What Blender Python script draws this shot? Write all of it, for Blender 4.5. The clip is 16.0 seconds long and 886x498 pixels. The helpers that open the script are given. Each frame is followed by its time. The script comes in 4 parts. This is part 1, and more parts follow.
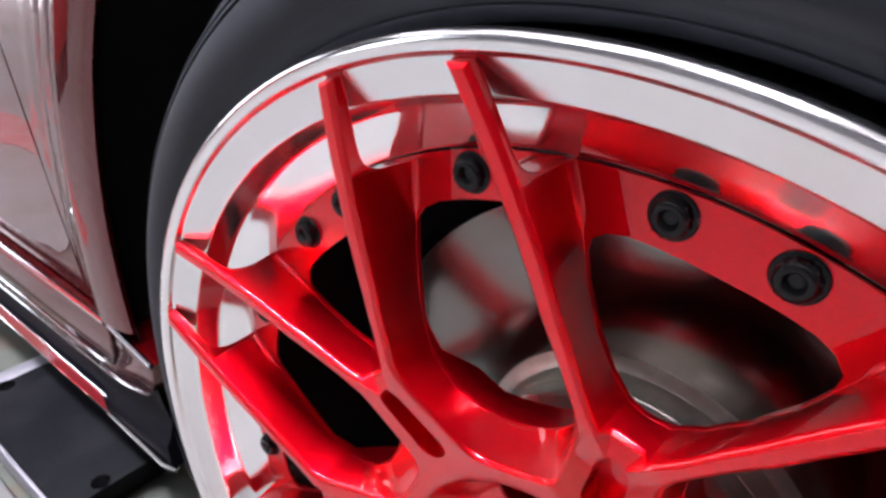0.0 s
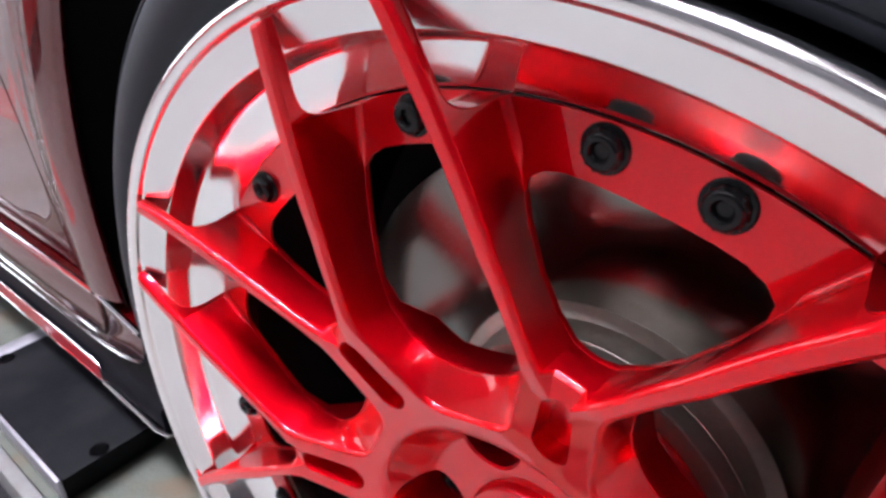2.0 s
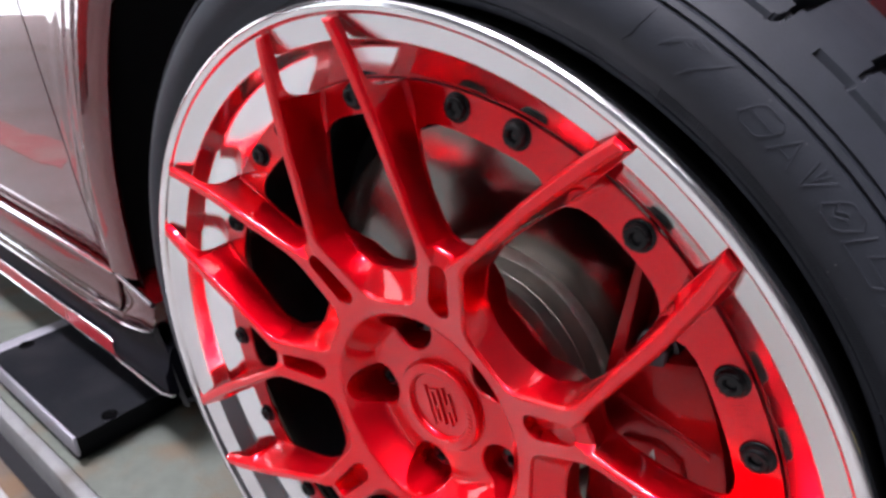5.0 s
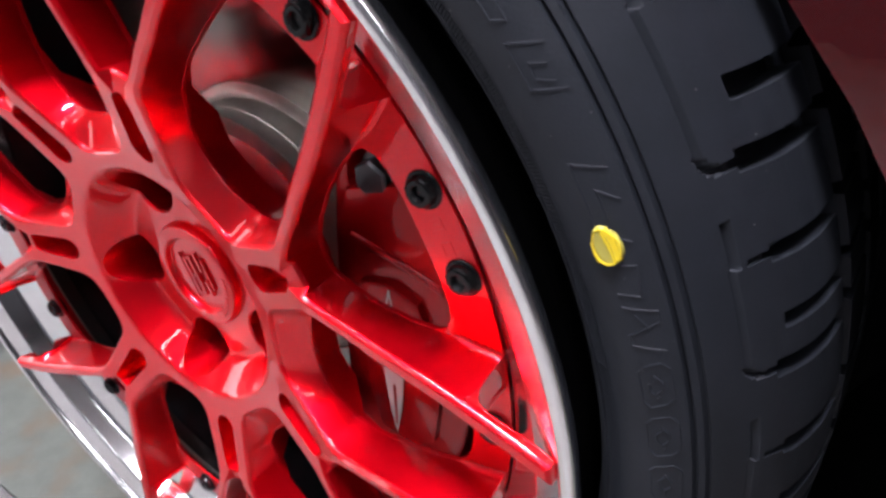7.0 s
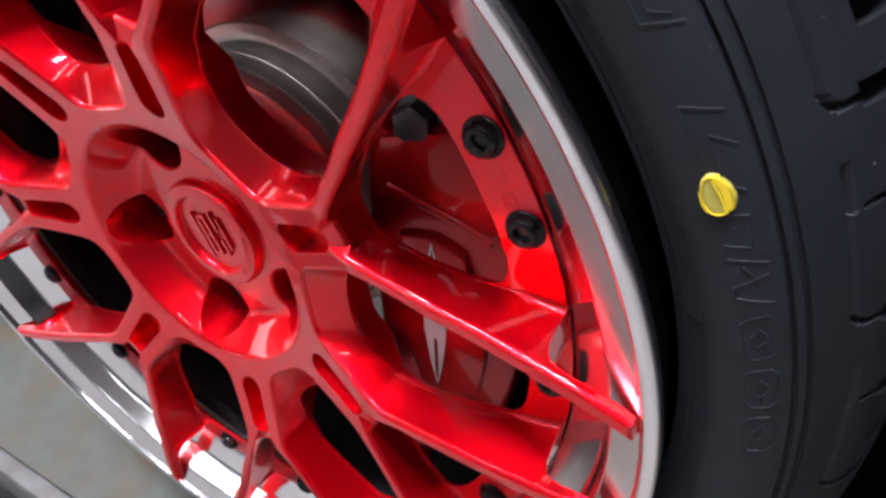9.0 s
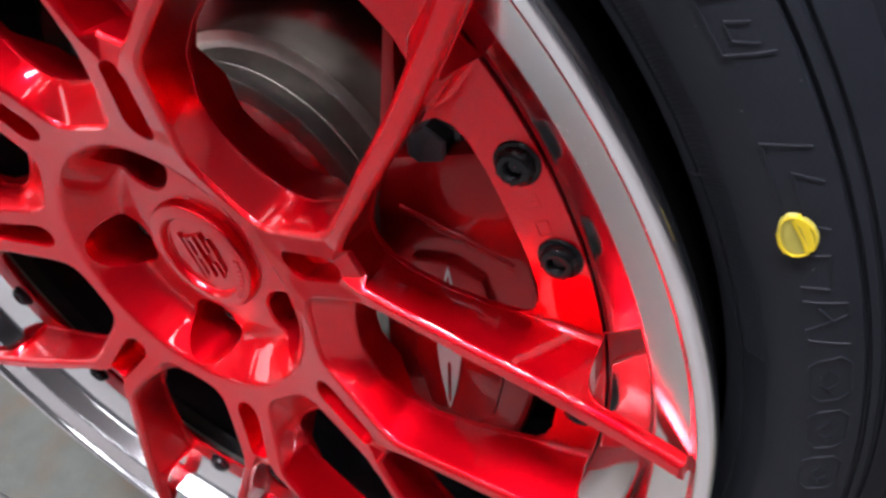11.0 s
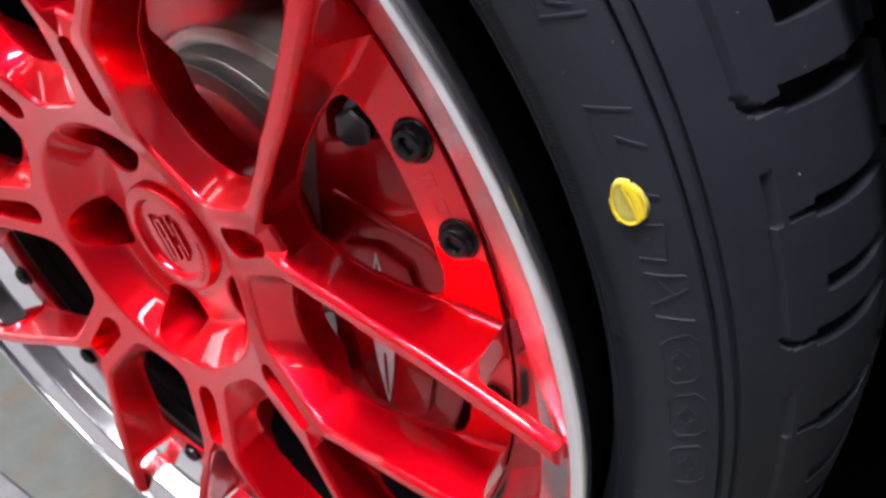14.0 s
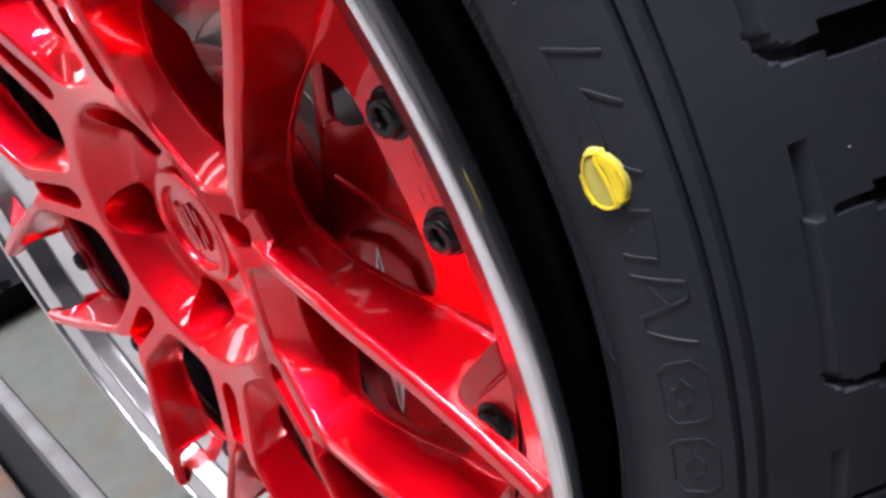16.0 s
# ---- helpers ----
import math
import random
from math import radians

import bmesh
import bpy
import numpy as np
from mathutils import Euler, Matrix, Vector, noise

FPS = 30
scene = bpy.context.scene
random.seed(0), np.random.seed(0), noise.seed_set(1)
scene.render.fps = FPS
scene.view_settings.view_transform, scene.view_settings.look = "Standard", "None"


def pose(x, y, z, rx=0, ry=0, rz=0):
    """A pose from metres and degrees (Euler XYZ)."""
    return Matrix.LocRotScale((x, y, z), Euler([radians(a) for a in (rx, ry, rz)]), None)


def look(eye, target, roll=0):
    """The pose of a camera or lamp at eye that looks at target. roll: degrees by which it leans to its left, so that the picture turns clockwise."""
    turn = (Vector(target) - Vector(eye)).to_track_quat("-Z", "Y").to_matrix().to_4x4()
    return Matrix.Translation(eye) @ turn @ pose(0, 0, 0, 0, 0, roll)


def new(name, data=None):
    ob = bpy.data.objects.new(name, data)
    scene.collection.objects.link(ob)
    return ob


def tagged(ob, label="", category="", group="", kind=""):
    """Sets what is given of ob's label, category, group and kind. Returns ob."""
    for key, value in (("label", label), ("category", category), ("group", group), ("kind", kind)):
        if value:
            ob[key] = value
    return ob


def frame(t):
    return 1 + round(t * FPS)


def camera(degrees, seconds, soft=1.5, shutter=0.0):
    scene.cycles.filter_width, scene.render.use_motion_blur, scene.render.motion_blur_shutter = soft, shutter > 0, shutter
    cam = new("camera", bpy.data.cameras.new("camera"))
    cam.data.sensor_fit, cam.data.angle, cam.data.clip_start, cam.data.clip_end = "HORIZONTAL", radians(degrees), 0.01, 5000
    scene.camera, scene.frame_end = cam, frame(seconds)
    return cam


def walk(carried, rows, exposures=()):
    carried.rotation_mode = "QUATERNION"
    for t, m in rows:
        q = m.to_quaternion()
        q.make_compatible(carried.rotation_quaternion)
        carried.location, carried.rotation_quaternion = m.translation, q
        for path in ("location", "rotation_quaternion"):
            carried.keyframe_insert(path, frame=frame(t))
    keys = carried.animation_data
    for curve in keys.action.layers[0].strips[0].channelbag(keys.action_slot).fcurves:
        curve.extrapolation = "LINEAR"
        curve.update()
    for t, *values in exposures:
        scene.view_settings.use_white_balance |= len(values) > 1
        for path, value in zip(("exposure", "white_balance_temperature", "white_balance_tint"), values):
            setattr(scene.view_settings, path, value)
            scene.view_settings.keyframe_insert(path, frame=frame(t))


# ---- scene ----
# World: the wheel's hub centre stands on the z axis, y points into the car, x towards its nose.
cam = camera(66.28, 16.0, soft=3.0)
AXLE = 0.330
ROWS = [
    (0.0, 0.0875, -0.1798, 0.2906, 62.43, -0.14, 39.73),
    (0.5, 0.0918, -0.1749, 0.2790, 62.52, -0.06, 40.02),
    (1.0, 0.0967, -0.1687, 0.2760, 62.54, 1.00, 39.65),
    (1.5, 0.1086, -0.1692, 0.2797, 62.21, 1.44, 39.72),
    (2.0, 0.1067, -0.1662, 0.2801, 60.13, 1.34, 39.87),
    (2.5, 0.1164, -0.1692, 0.2752, 59.87, 1.38, 40.15),
    (3.0, 0.1528, -0.2033, 0.2882, 60.08, 0.68, 39.85),
    (5.5, 0.2604, -0.2620, 0.2918, 64.66, 0.80, 39.39),
    (6.0, 0.2962, -0.2527, 0.2815, 64.77, 1.18, 39.11),
    (6.5, 0.3157, -0.2192, 0.2507, 61.74, 1.48, 37.41),
    (7.0, 0.3073, -0.1741, 0.2270, 57.01, 1.42, 33.82),
    (7.5, 0.2709, -0.1669, 0.2224, 52.73, 2.49, 33.83),
    (8.0, 0.2640, -0.1744, 0.2267, 52.02, 2.67, 33.77),
    (8.5, 0.2745, -0.1759, 0.2239, 51.72, 2.55, 32.17),
    (11.0, 0.2403, -0.1652, 0.2273, 49.80, 1.96, 26.79),
    (11.5, 0.2557, -0.1605, 0.2205, 50.10, 1.57, 26.61),
    (12.0, 0.2800, -0.1570, 0.2191, 50.93, 1.67, 26.86),
    (12.5, 0.2806, -0.1573, 0.2205, 52.08, 2.93, 29.21),
    (13.0, 0.2785, -0.1588, 0.2154, 52.53, 2.92, 30.71),
    (13.5, 0.2822, -0.1563, 0.2156, 52.90, 2.14, 31.64),
    (14.0, 0.2930, -0.1557, 0.2132, 53.21, 1.70, 32.49),
    (14.5, 0.3033, -0.1533, 0.2062, 53.47, 1.52, 33.27),
    (15.0, 0.3063, -0.1431, 0.2082, 53.53, 1.76, 34.27),
    (15.5, 0.3136, -0.1179, 0.1905, 53.74, 4.77, 38.54),
    (16.0, 0.3061, -0.1156, 0.1874, 54.43, 4.70, 40.69),
]
walk(cam, [(t, pose(x, y, z + AXLE, rx, ry, rz)) for t, x, y, z, rx, ry, rz in ROWS],
     exposures=[(0.0, 0.1), (3.0, 0.08), (5.5, -0.02), (7.0, 0.0), (7.6, -0.16), (8.5, -0.22), (11.0, -0.32), (12.0, -0.12), (16.0, -0.03)])
from mathutils.geometry import delaunay_2d_cdt

# ---- world, lamps, exposure ----
world = bpy.data.worlds.new("workshop_air")
scene.world = world
world.use_nodes = True
world.node_tree.nodes["Background"].inputs[0].default_value = (0.75, 0.82, 1.0, 1)
world.node_tree.nodes["Background"].inputs[1].default_value = 0.01
scene.view_settings.exposure = 0.0


def area_lamp(name, place, target, size_x, size_y, watts, colour):
    data = bpy.data.lights.new(name, "AREA")
    data.shape, data.size, data.size_y, data.energy, data.color = "RECTANGLE", size_x, size_y, watts, colour
    ob = new(name, data)
    ob.matrix_world = look(place, target)
    return ob


# ---- materials ----
def material(name, colour, rough=0.5, metal=0.0, coat=0.0, coat_rough=0.03, spread=0.12, scale=40.0, bump=0.0,
             bump_scale=400.0, rough_spread=0.08, second=None, second_scale=9.0, second_at=0.62, ior=1.5, spec=0.5, coat_ior=1.5):
    m = bpy.data.materials.new(name)
    m.use_nodes = True
    nt = m.node_tree
    b = nt.nodes["Principled BSDF"]
    co = nt.nodes.new("ShaderNodeTexCoord")
    fine = nt.nodes.new("ShaderNodeTexNoise")
    fine.inputs["Scale"].default_value, fine.inputs["Detail"].default_value = scale, 6
    nt.links.new(co.outputs["Object"], fine.inputs["Vector"])
    ramp = nt.nodes.new("ShaderNodeMix")
    ramp.data_type = "RGBA"
    lo = [c * (1 - spread) for c in colour]
    hi = [min(1, c * (1 + spread)) for c in colour]
    ramp.inputs[6].default_value, ramp.inputs[7].default_value = (*lo, 1), (*hi, 1)
    nt.links.new(fine.outputs["Fac"], ramp.inputs[0])
    out = ramp.outputs[2]
    broad = nt.nodes.new("ShaderNodeTexNoise")
    broad.inputs["Scale"].default_value, broad.inputs["Detail"].default_value = second_scale, 4
    nt.links.new(co.outputs["Object"], broad.inputs["Vector"])
    if second:
        edge = nt.nodes.new("ShaderNodeMapRange")
        edge.inputs[1].default_value, edge.inputs[2].default_value = second_at - 0.1, second_at + 0.1
        nt.links.new(broad.outputs["Fac"], edge.inputs[0])
        mix = nt.nodes.new("ShaderNodeMix")
        mix.data_type = "RGBA"
        mix.inputs[7].default_value = (*second, 1)
        nt.links.new(edge.outputs[0], mix.inputs[0])
        nt.links.new(out, mix.inputs[6])
        out = mix.outputs[2]
    nt.links.new(out, b.inputs["Base Color"])
    rr = nt.nodes.new("ShaderNodeMapRange")
    rr.inputs[3].default_value, rr.inputs[4].default_value = max(0.01, rough - rough_spread), min(1, rough + rough_spread)
    nt.links.new(broad.outputs["Fac"], rr.inputs[0])
    nt.links.new(rr.outputs[0], b.inputs["Roughness"])
    b.inputs["Metallic"].default_value, b.inputs["IOR"].default_value = metal, ior
    b.inputs["Specular IOR Level"].default_value = spec
    b.inputs["Coat Weight"].default_value, b.inputs["Coat Roughness"].default_value = coat, coat_rough
    b.inputs["Coat IOR"].default_value = coat_ior
    if bump:
        grain = nt.nodes.new("ShaderNodeTexNoise")
        grain.inputs["Scale"].default_value, grain.inputs["Detail"].default_value = bump_scale, 4
        nt.links.new(co.outputs["Object"], grain.inputs["Vector"])
        bm_node = nt.nodes.new("ShaderNodeBump")
        bm_node.inputs["Strength"].default_value, bm_node.inputs["Distance"].default_value = bump, 0.001
        nt.links.new(grain.outputs["Fac"], bm_node.inputs["Height"])
        nt.links.new(bm_node.outputs[0], b.inputs["Normal"])
    return m


CANDY = material("candy_red_paint", (0.67, 0.0010, 0.0085), 0.38, 0.88, 1.0, 0.012, 0.12, 900, rough_spread=0.05, second_scale=35, spec=0.05, bump=0.04, bump_scale=60, coat_ior=1.42)
POLISH = material("polished_aluminium", (0.76, 0.76, 0.755), 0.13, 1.0, spread=0.02, scale=60, rough_spread=0.02)
TURNED = material("turned_aluminium", (0.67, 0.67, 0.665), 0.18, 1.0, spread=0.03, scale=60, rough_spread=0.03)
turned_bsdf = TURNED.node_tree.nodes["Principled BSDF"]
around = TURNED.node_tree.nodes.new("ShaderNodeTangent")
around.direction_type, around.axis = "RADIAL", "Y"
turned_bsdf.inputs["Anisotropic"].default_value, turned_bsdf.inputs["Anisotropic Rotation"].default_value = 0.15, 0.25
TURNED.node_tree.links.new(around.outputs[0], turned_bsdf.inputs["Tangent"])
RUBBER = material("tyre_rubber", (0.0083, 0.0104, 0.0140), 0.60, 0, spread=0.25, scale=120, bump=0.15, bump_scale=900, second=(0.0097, 0.0117, 0.0155), second_scale=25, spec=0.24)
BLACKBOLT = material("black_oxide_steel", (0.0035, 0.0036, 0.0042), 0.24, 0.0, spread=0.3, scale=200, spec=0.25)
DARKSTEEL = material("dark_bolt_steel", (0.05, 0.05, 0.054), 0.3, 0.7, spread=0.3, scale=200)
ROTOR = material("brake_disc_iron", (0.17, 0.158, 0.146), 0.18, 1.0, spread=0.1, scale=80, rough_spread=0.06)
HAT = material("disc_hat_iron", (0.56, 0.53, 0.47), 0.38, 0.95, spread=0.2, scale=150, bump=0.2, bump_scale=500)
CALIPER = material("red_caliper_paint", (0.30, 0.0010, 0.003), 0.36, 0.5, 0.6, 0.04, 0.08, 60, coat_ior=1.38, spec=0.2)
WHITE = material("white_emblem_print", (0.42, 0.42, 0.40), 0.45, spread=0.05)
YELLOW = material("yellow_marker_paint", (0.62, 0.47, 0.012), 0.55, spread=0.12, scale=300, second=(0.48, 0.40, 0.06), second_scale=120)
PALEYELLOW = material("thin_yellow_paint", (0.36, 0.32, 0.055), 0.55, spread=0.15, scale=400)
CARPAINT = material("dark_red_car_paint", (0.080, 0.0008, 0.0020), 0.25, 0.80, 1.0, 0.010, 0.08, 700, rough_spread=0.04, coat_ior=1.60, spec=0.0)
STRIPRED = material("red_reflector", (0.30, 0.006, 0.014), 0.3, 0, 0.2, 0.1, 0.1, 200)
SATINBLACK = material("satin_black_plastic", (0.0026, 0.0027, 0.0045), 0.4, 0, spread=0.3, scale=90, spec=0.05)
DUST = material("pale_dust", (0.07, 0.07, 0.068), 0.8)
CHROME = material("chrome_trim", (0.82, 0.82, 0.84), 0.06, 1.0, spread=0.02)
GLOSSBLACK = material("gloss_black_plastic", (0.012, 0.012, 0.014), 0.12, 0, 0.5, spread=0.2)
MATTEBLACK = material("matte_black_liner", (0.008, 0.008, 0.009), 0.8, spread=0.3, spec=0.2)
HOLESHADE = material("painted_hole_shade", (0.0006, 0.0006, 0.0008), 0.7, spread=0.3, spec=0.02)
RUBBERMAT = material("black_rubber_block", (0.0034, 0.0039, 0.0052), 0.6, spread=0.3, scale=60, bump=0.3, bump_scale=300, second=(0.009, 0.009, 0.0105), second_scale=12, spec=0.06)
CONCRETE = material("worn_painted_concrete", (0.060, 0.069, 0.056), 0.72, spread=0.30, scale=45, bump=0.4, bump_scale=220, second=(0.074, 0.054, 0.032), second_scale=13, second_at=0.585)
PALECONCRETE = material("pale_concrete", (0.19, 0.19, 0.183), 0.6, spread=0.25, scale=14, bump=0.3, bump_scale=200, second=(0.15, 0.135, 0.115), second_scale=2.3, second_at=0.58)
EDGECONCRETE = material("pale_worn_concrete_edge", (0.12, 0.123, 0.12), 0.7, spread=0.25, scale=60, bump=0.4, bump_scale=200, second=(0.075, 0.07, 0.06), second_scale=16, second_at=0.6)
DIRTCONCRETE = material("rusty_dirty_concrete", (0.05, 0.042, 0.034), 0.7, spread=0.4, scale=60, bump=0.5, bump_scale=150, second=(0.07, 0.04, 0.018), second_scale=20, second_at=0.55)
REDLINE = material("red_reflection_strip", (0.36, 0.03, 0.03), 0.5, spread=0.25, scale=30, second=(0.30, 0.22, 0.2), second_scale=6)
STEEL = material("pale_steel_edge", (0.32, 0.32, 0.35), 0.38, 0.7, spread=0.12, scale=70)
WALLPAINT = material("grey_wall_paint", (0.12, 0.12, 0.128), 0.7, spread=0.1, scale=6)
CEILINGPAINT = material("pale_ceiling_paint", (0.78, 0.78, 0.79), 0.8, spread=0.10, scale=1.6)
LIGHTBODY = material("lamp_housing", (0.8, 0.8, 0.8), 0.5)
TUBE = bpy.data.materials.new("lit_tube")
TUBE.use_nodes = True
TUBE.node_tree.nodes["Principled BSDF"].inputs["Emission Color"].default_value = (0.93, 0.885, 1.01, 1)
TUBE.node_tree.nodes["Principled BSDF"].inputs["Emission Strength"].default_value = 34.0

# glow of the sheets behind the two added wall openings
OPENINGGLOW = bpy.data.materials.new("added_opening_glow")
OPENINGGLOW.use_nodes = True
OPENINGGLOW.node_tree.nodes["Principled BSDF"].inputs["Emission Color"].default_value = (0.86, 0.92, 1.0, 1)
OPENINGGLOW.node_tree.nodes["Principled BSDF"].inputs["Emission Strength"].default_value = 6.0

# ---- builders ----
def mesh_of(name, verts, faces, smooth=True, sharp=35):
    me = bpy.data.meshes.new(name)
    me.from_pydata([tuple(v) for v in verts], [], [tuple(f) for f in faces])
    me.update()
    if smooth:
        me.polygons.foreach_set("use_smooth", [True] * len(me.polygons))
        me.set_sharp_from_angle(angle=radians(sharp))
    return me


def part(name, shape, mat, parent=None, label="", sharp=35):
    """shape: (verts, faces), a bmesh or a mesh. One mesh object under a thing or a part."""
    if isinstance(shape, tuple):
        me = mesh_of(name, shape[0], shape[1], True, sharp)
    elif isinstance(shape, bmesh.types.BMesh):
        me = bpy.data.meshes.new(name)
        shape.to_mesh(me)
        shape.free()
        me.polygons.foreach_set("use_smooth", [True] * len(me.polygons))
        me.set_sharp_from_angle(angle=radians(sharp))
    else:
        me = shape
    if mat and not me.materials:
        me.materials.append(mat)
    ob = new(name, me)
    ob.parent = parent
    if label:
        tagged(ob, label)
    return ob


def thing(name, label, category, shape=None, mat=None, kind="", group="", place=(0, 0, 0)):
    ob = part(name, shape, mat) if shape is not None else new(name)
    ob.location = place
    return tagged(ob, label, category, group, kind)


def W(r, a, h):
    """A point of the wheel: radius, degrees clockwise from the top, height towards the street."""
    return (r * math.sin(radians(a)), -h, r * math.cos(radians(a)))


def lathe(profile, seg=180, a0=0.0, a1=360.0):
    """Turn (radius, height) pairs round the axle."""
    full = abs(a1 - a0) >= 359.9
    n = seg if full else seg + 1
    verts, faces = [], []
    for r, h in profile:
        verts += [W(r, a0 + (a1 - a0) * i / seg, h) for i in range(n)]
    for j in range(len(profile) - 1):
        for i in range(seg):
            k = (i + 1) % n
            faces.append((j * n + i, j * n + k, (j + 1) * n + k, (j + 1) * n + i))
    return verts, faces


def join(*shapes):
    verts, faces = [], []
    for v, f in shapes:
        o = len(verts)
        verts += list(v)
        faces += [tuple(i + o for i in q) for q in f]
    return verts, faces


def moved(shape, m):
    return [tuple(m @ Vector(v)) for v in shape[0]], shape[1]


def box(x0, x1, y0, y1, z0, z1, bevel=0.0, segs=2):
    bm = bmesh.new()
    bmesh.ops.create_cube(bm, size=1.0)
    for v in bm.verts:
        v.co = ((x0 + x1) / 2 + v.co.x * (x1 - x0), (y0 + y1) / 2 + v.co.y * (y1 - y0), (z0 + z1) / 2 + v.co.z * (z1 - z0))
    if bevel:
        bmesh.ops.bevel(bm, geom=bm.edges[:], offset=bevel, segments=segs, profile=0.5, affect="EDGES")
    return bm


def extrude_x(section, x0, x1, end0=True, end1=True, steps=1):
    """A closed (y, z) section drawn out along x."""
    n = len(section)
    verts, faces = [], []
    for s in range(steps + 1):
        x = x0 + (x1 - x0) * s / steps
        verts += [(x, y, z) for y, z in section]
    for s in range(steps):
        for i in range(n):
            k = (i + 1) % n
            faces.append((s * n + i, s * n + k, (s + 1) * n + k, (s + 1) * n + i))
    if end0:
        faces.append(tuple(range(n)))
    if end1:
        faces.append(tuple(range(steps * n + n - 1, steps * n - 1, -1)))
    return verts, faces


def inside(p, poly):
    x, y = p
    c, j = False, len(poly) - 1
    for i in range(len(poly)):
        xi, yi = poly[i]
        xj, yj = poly[j]
        if (yi > y) != (yj > y) and x < (xj - xi) * (y - yi) / (yj - yi) + xi:
            c = not c
        j = i
    return c


def filled(outer, holes, inner_points=()):
    """Triangulate a plane outline with holes. Returns points and triangles."""
    pts, edges = [], []
    for loop in (outer, *holes):
        o = len(pts)
        pts += [Vector(p) for p in loop]
        edges += [(o + i, o + (i + 1) % len(loop)) for i in range(len(loop))]
    pts += [Vector(p) for p in inner_points]
    vs, _, fs, *_ = delaunay_2d_cdt(pts, edges, [], 0, 1e-7)
    keep = []
    for f in fs:
        c = ((vs[f[0]].x + vs[f[1]].x + vs[f[2]].x) / 3, (vs[f[0]].y + vs[f[1]].y + vs[f[2]].y) / 3)
        if inside(c, outer) and not any(inside(c, h) for h in holes):
            keep.append(tuple(f))
    return [(v.x, v.y) for v in vs], keep


def inset(loop, d):
    """Move a closed outline inwards (to its left when it runs anticlockwise) by d."""
    n, out = len(loop), []
    for i in range(n):
        a, b, c = Vector(loop[i - 1]), Vector(loop[i]), Vector(loop[(i + 1) % n])
        t1, t2 = (b - a).normalized(), (c - b).normalized()
        nrm = Vector((-(t1 + t2).y, (t1 + t2).x))
        nrm = nrm.normalized() if nrm.length > 1e-9 else Vector((-t1.y, t1.x))
        k = max(0.5, nrm.dot(Vector((-t1.y, t1.x))))
        out.append(tuple(b + nrm * (d / k)))
    return out


def pol(r, a):
    return (r * math.sin(radians(a)), r * math.cos(radians(a)))


# ---- the place: workshop room, floor, edge rail ----
room = thing("wall_back", "grey painted workshop wall behind the car", "wall", box(-6.2, 6.2, 4.0, 4.2, -0.02, 3.4), WALLPAINT, "structure")
# front and end wall each get an unseen opening, added for bright reflections
def opened(name, label, pieces):
    for suffix, b in zip(("", "_side", "_lintel", "_apron"), pieces):
        thing(name + suffix, label, "wall", b, WALLPAINT, "structure")


OPEN_FRONT = (-5.1, -3.9, 2.3)
opened("wall_front", "dark grey painted workshop wall with an added unseen opening", [box(OPEN_FRONT[1], 6.2, -4.2, -4.0, -0.02, 3.4), box(-6.2, OPEN_FRONT[0], -4.2, -4.0, -0.02, 3.4), box(OPEN_FRONT[0], OPEN_FRONT[1], -4.2, -4.0, OPEN_FRONT[2], 3.4)])
OPEN_END = (-2.4, -1.05, 2.3)
opened("wall_left", "dark grey painted workshop end wall with an added unseen opening", [box(-6.2, -6.0, -4.0, OPEN_END[0], -0.02, 3.4), box(-6.2, -6.0, OPEN_END[1], 4.0, -0.02, 3.4), box(-6.2, -6.0, OPEN_END[0], OPEN_END[1], OPEN_END[2], 3.4)])
# unseen front opening, added to put a white streak on the fender
opening_part = thing("reflection_opening_1", "unseen bright opening with pale steel frame, added for reflections", "entrance", kind="structure")
for q in ((OPEN_FRONT[0], OPEN_FRONT[0] + 0.05, 0.002, OPEN_FRONT[2]), (OPEN_FRONT[1] - 0.05, OPEN_FRONT[1], 0.002, OPEN_FRONT[2]), (OPEN_FRONT[0] + 0.05, OPEN_FRONT[1] - 0.05, OPEN_FRONT[2] - 0.05, OPEN_FRONT[2])):
    part("opening_frame", box(q[0], q[1], -4.05, -3.97, q[2], q[3], 0.004), STEEL, opening_part)
# unseen end opening, added to lighten what the car door and lip reflect
opening_part = thing("reflection_opening_2", "unseen bright end opening with pale steel frame, added for reflections", "entrance", kind="structure")
for q in ((OPEN_END[0], OPEN_END[0] + 0.05, 0.002, OPEN_END[2]), (OPEN_END[1] - 0.05, OPEN_END[1], 0.002, OPEN_END[2]), (OPEN_END[0] + 0.05, OPEN_END[1] - 0.05, OPEN_END[2] - 0.05, OPEN_END[2])):
    part("opening_frame", box(-6.05, -5.97, q[0], q[1], q[2], q[3], 0.004), STEEL, opening_part)
# glowing sheets behind the added openings, put in to brighten reflections
thing("backdrop", "glowing sheet added behind the front opening", "sky backdrop", box(-7.0, -2.5, -5.02, -5.0, -0.2, 3.4), OPENINGGLOW, "structure")
thing("backdrop_side", "glowing sheet added behind the end opening", "sky backdrop", box(-7.02, -7.0, -4.0, 0.5, -0.2, 3.4), OPENINGGLOW, "structure")
thing("wall_right", "grey painted workshop end wall", "wall", box(6.0, 6.2, -4.0, 4.0, -0.02, 3.4), WALLPAINT, "structure")
thing("ceiling", "pale workshop ceiling", "ceiling", box(-6.2, 6.2, -4.2, 4.2, 3.4, 3.5), CEILINGPAINT, "structure")
GAP0, GAP1 = -0.1100, -0.0790
thing("floor", "worn grey painted concrete floor with rust stains", "floor", box(-6.2, 6.2, -0.061, 4.2, -0.2, 0.0), CONCRETE, "structure")
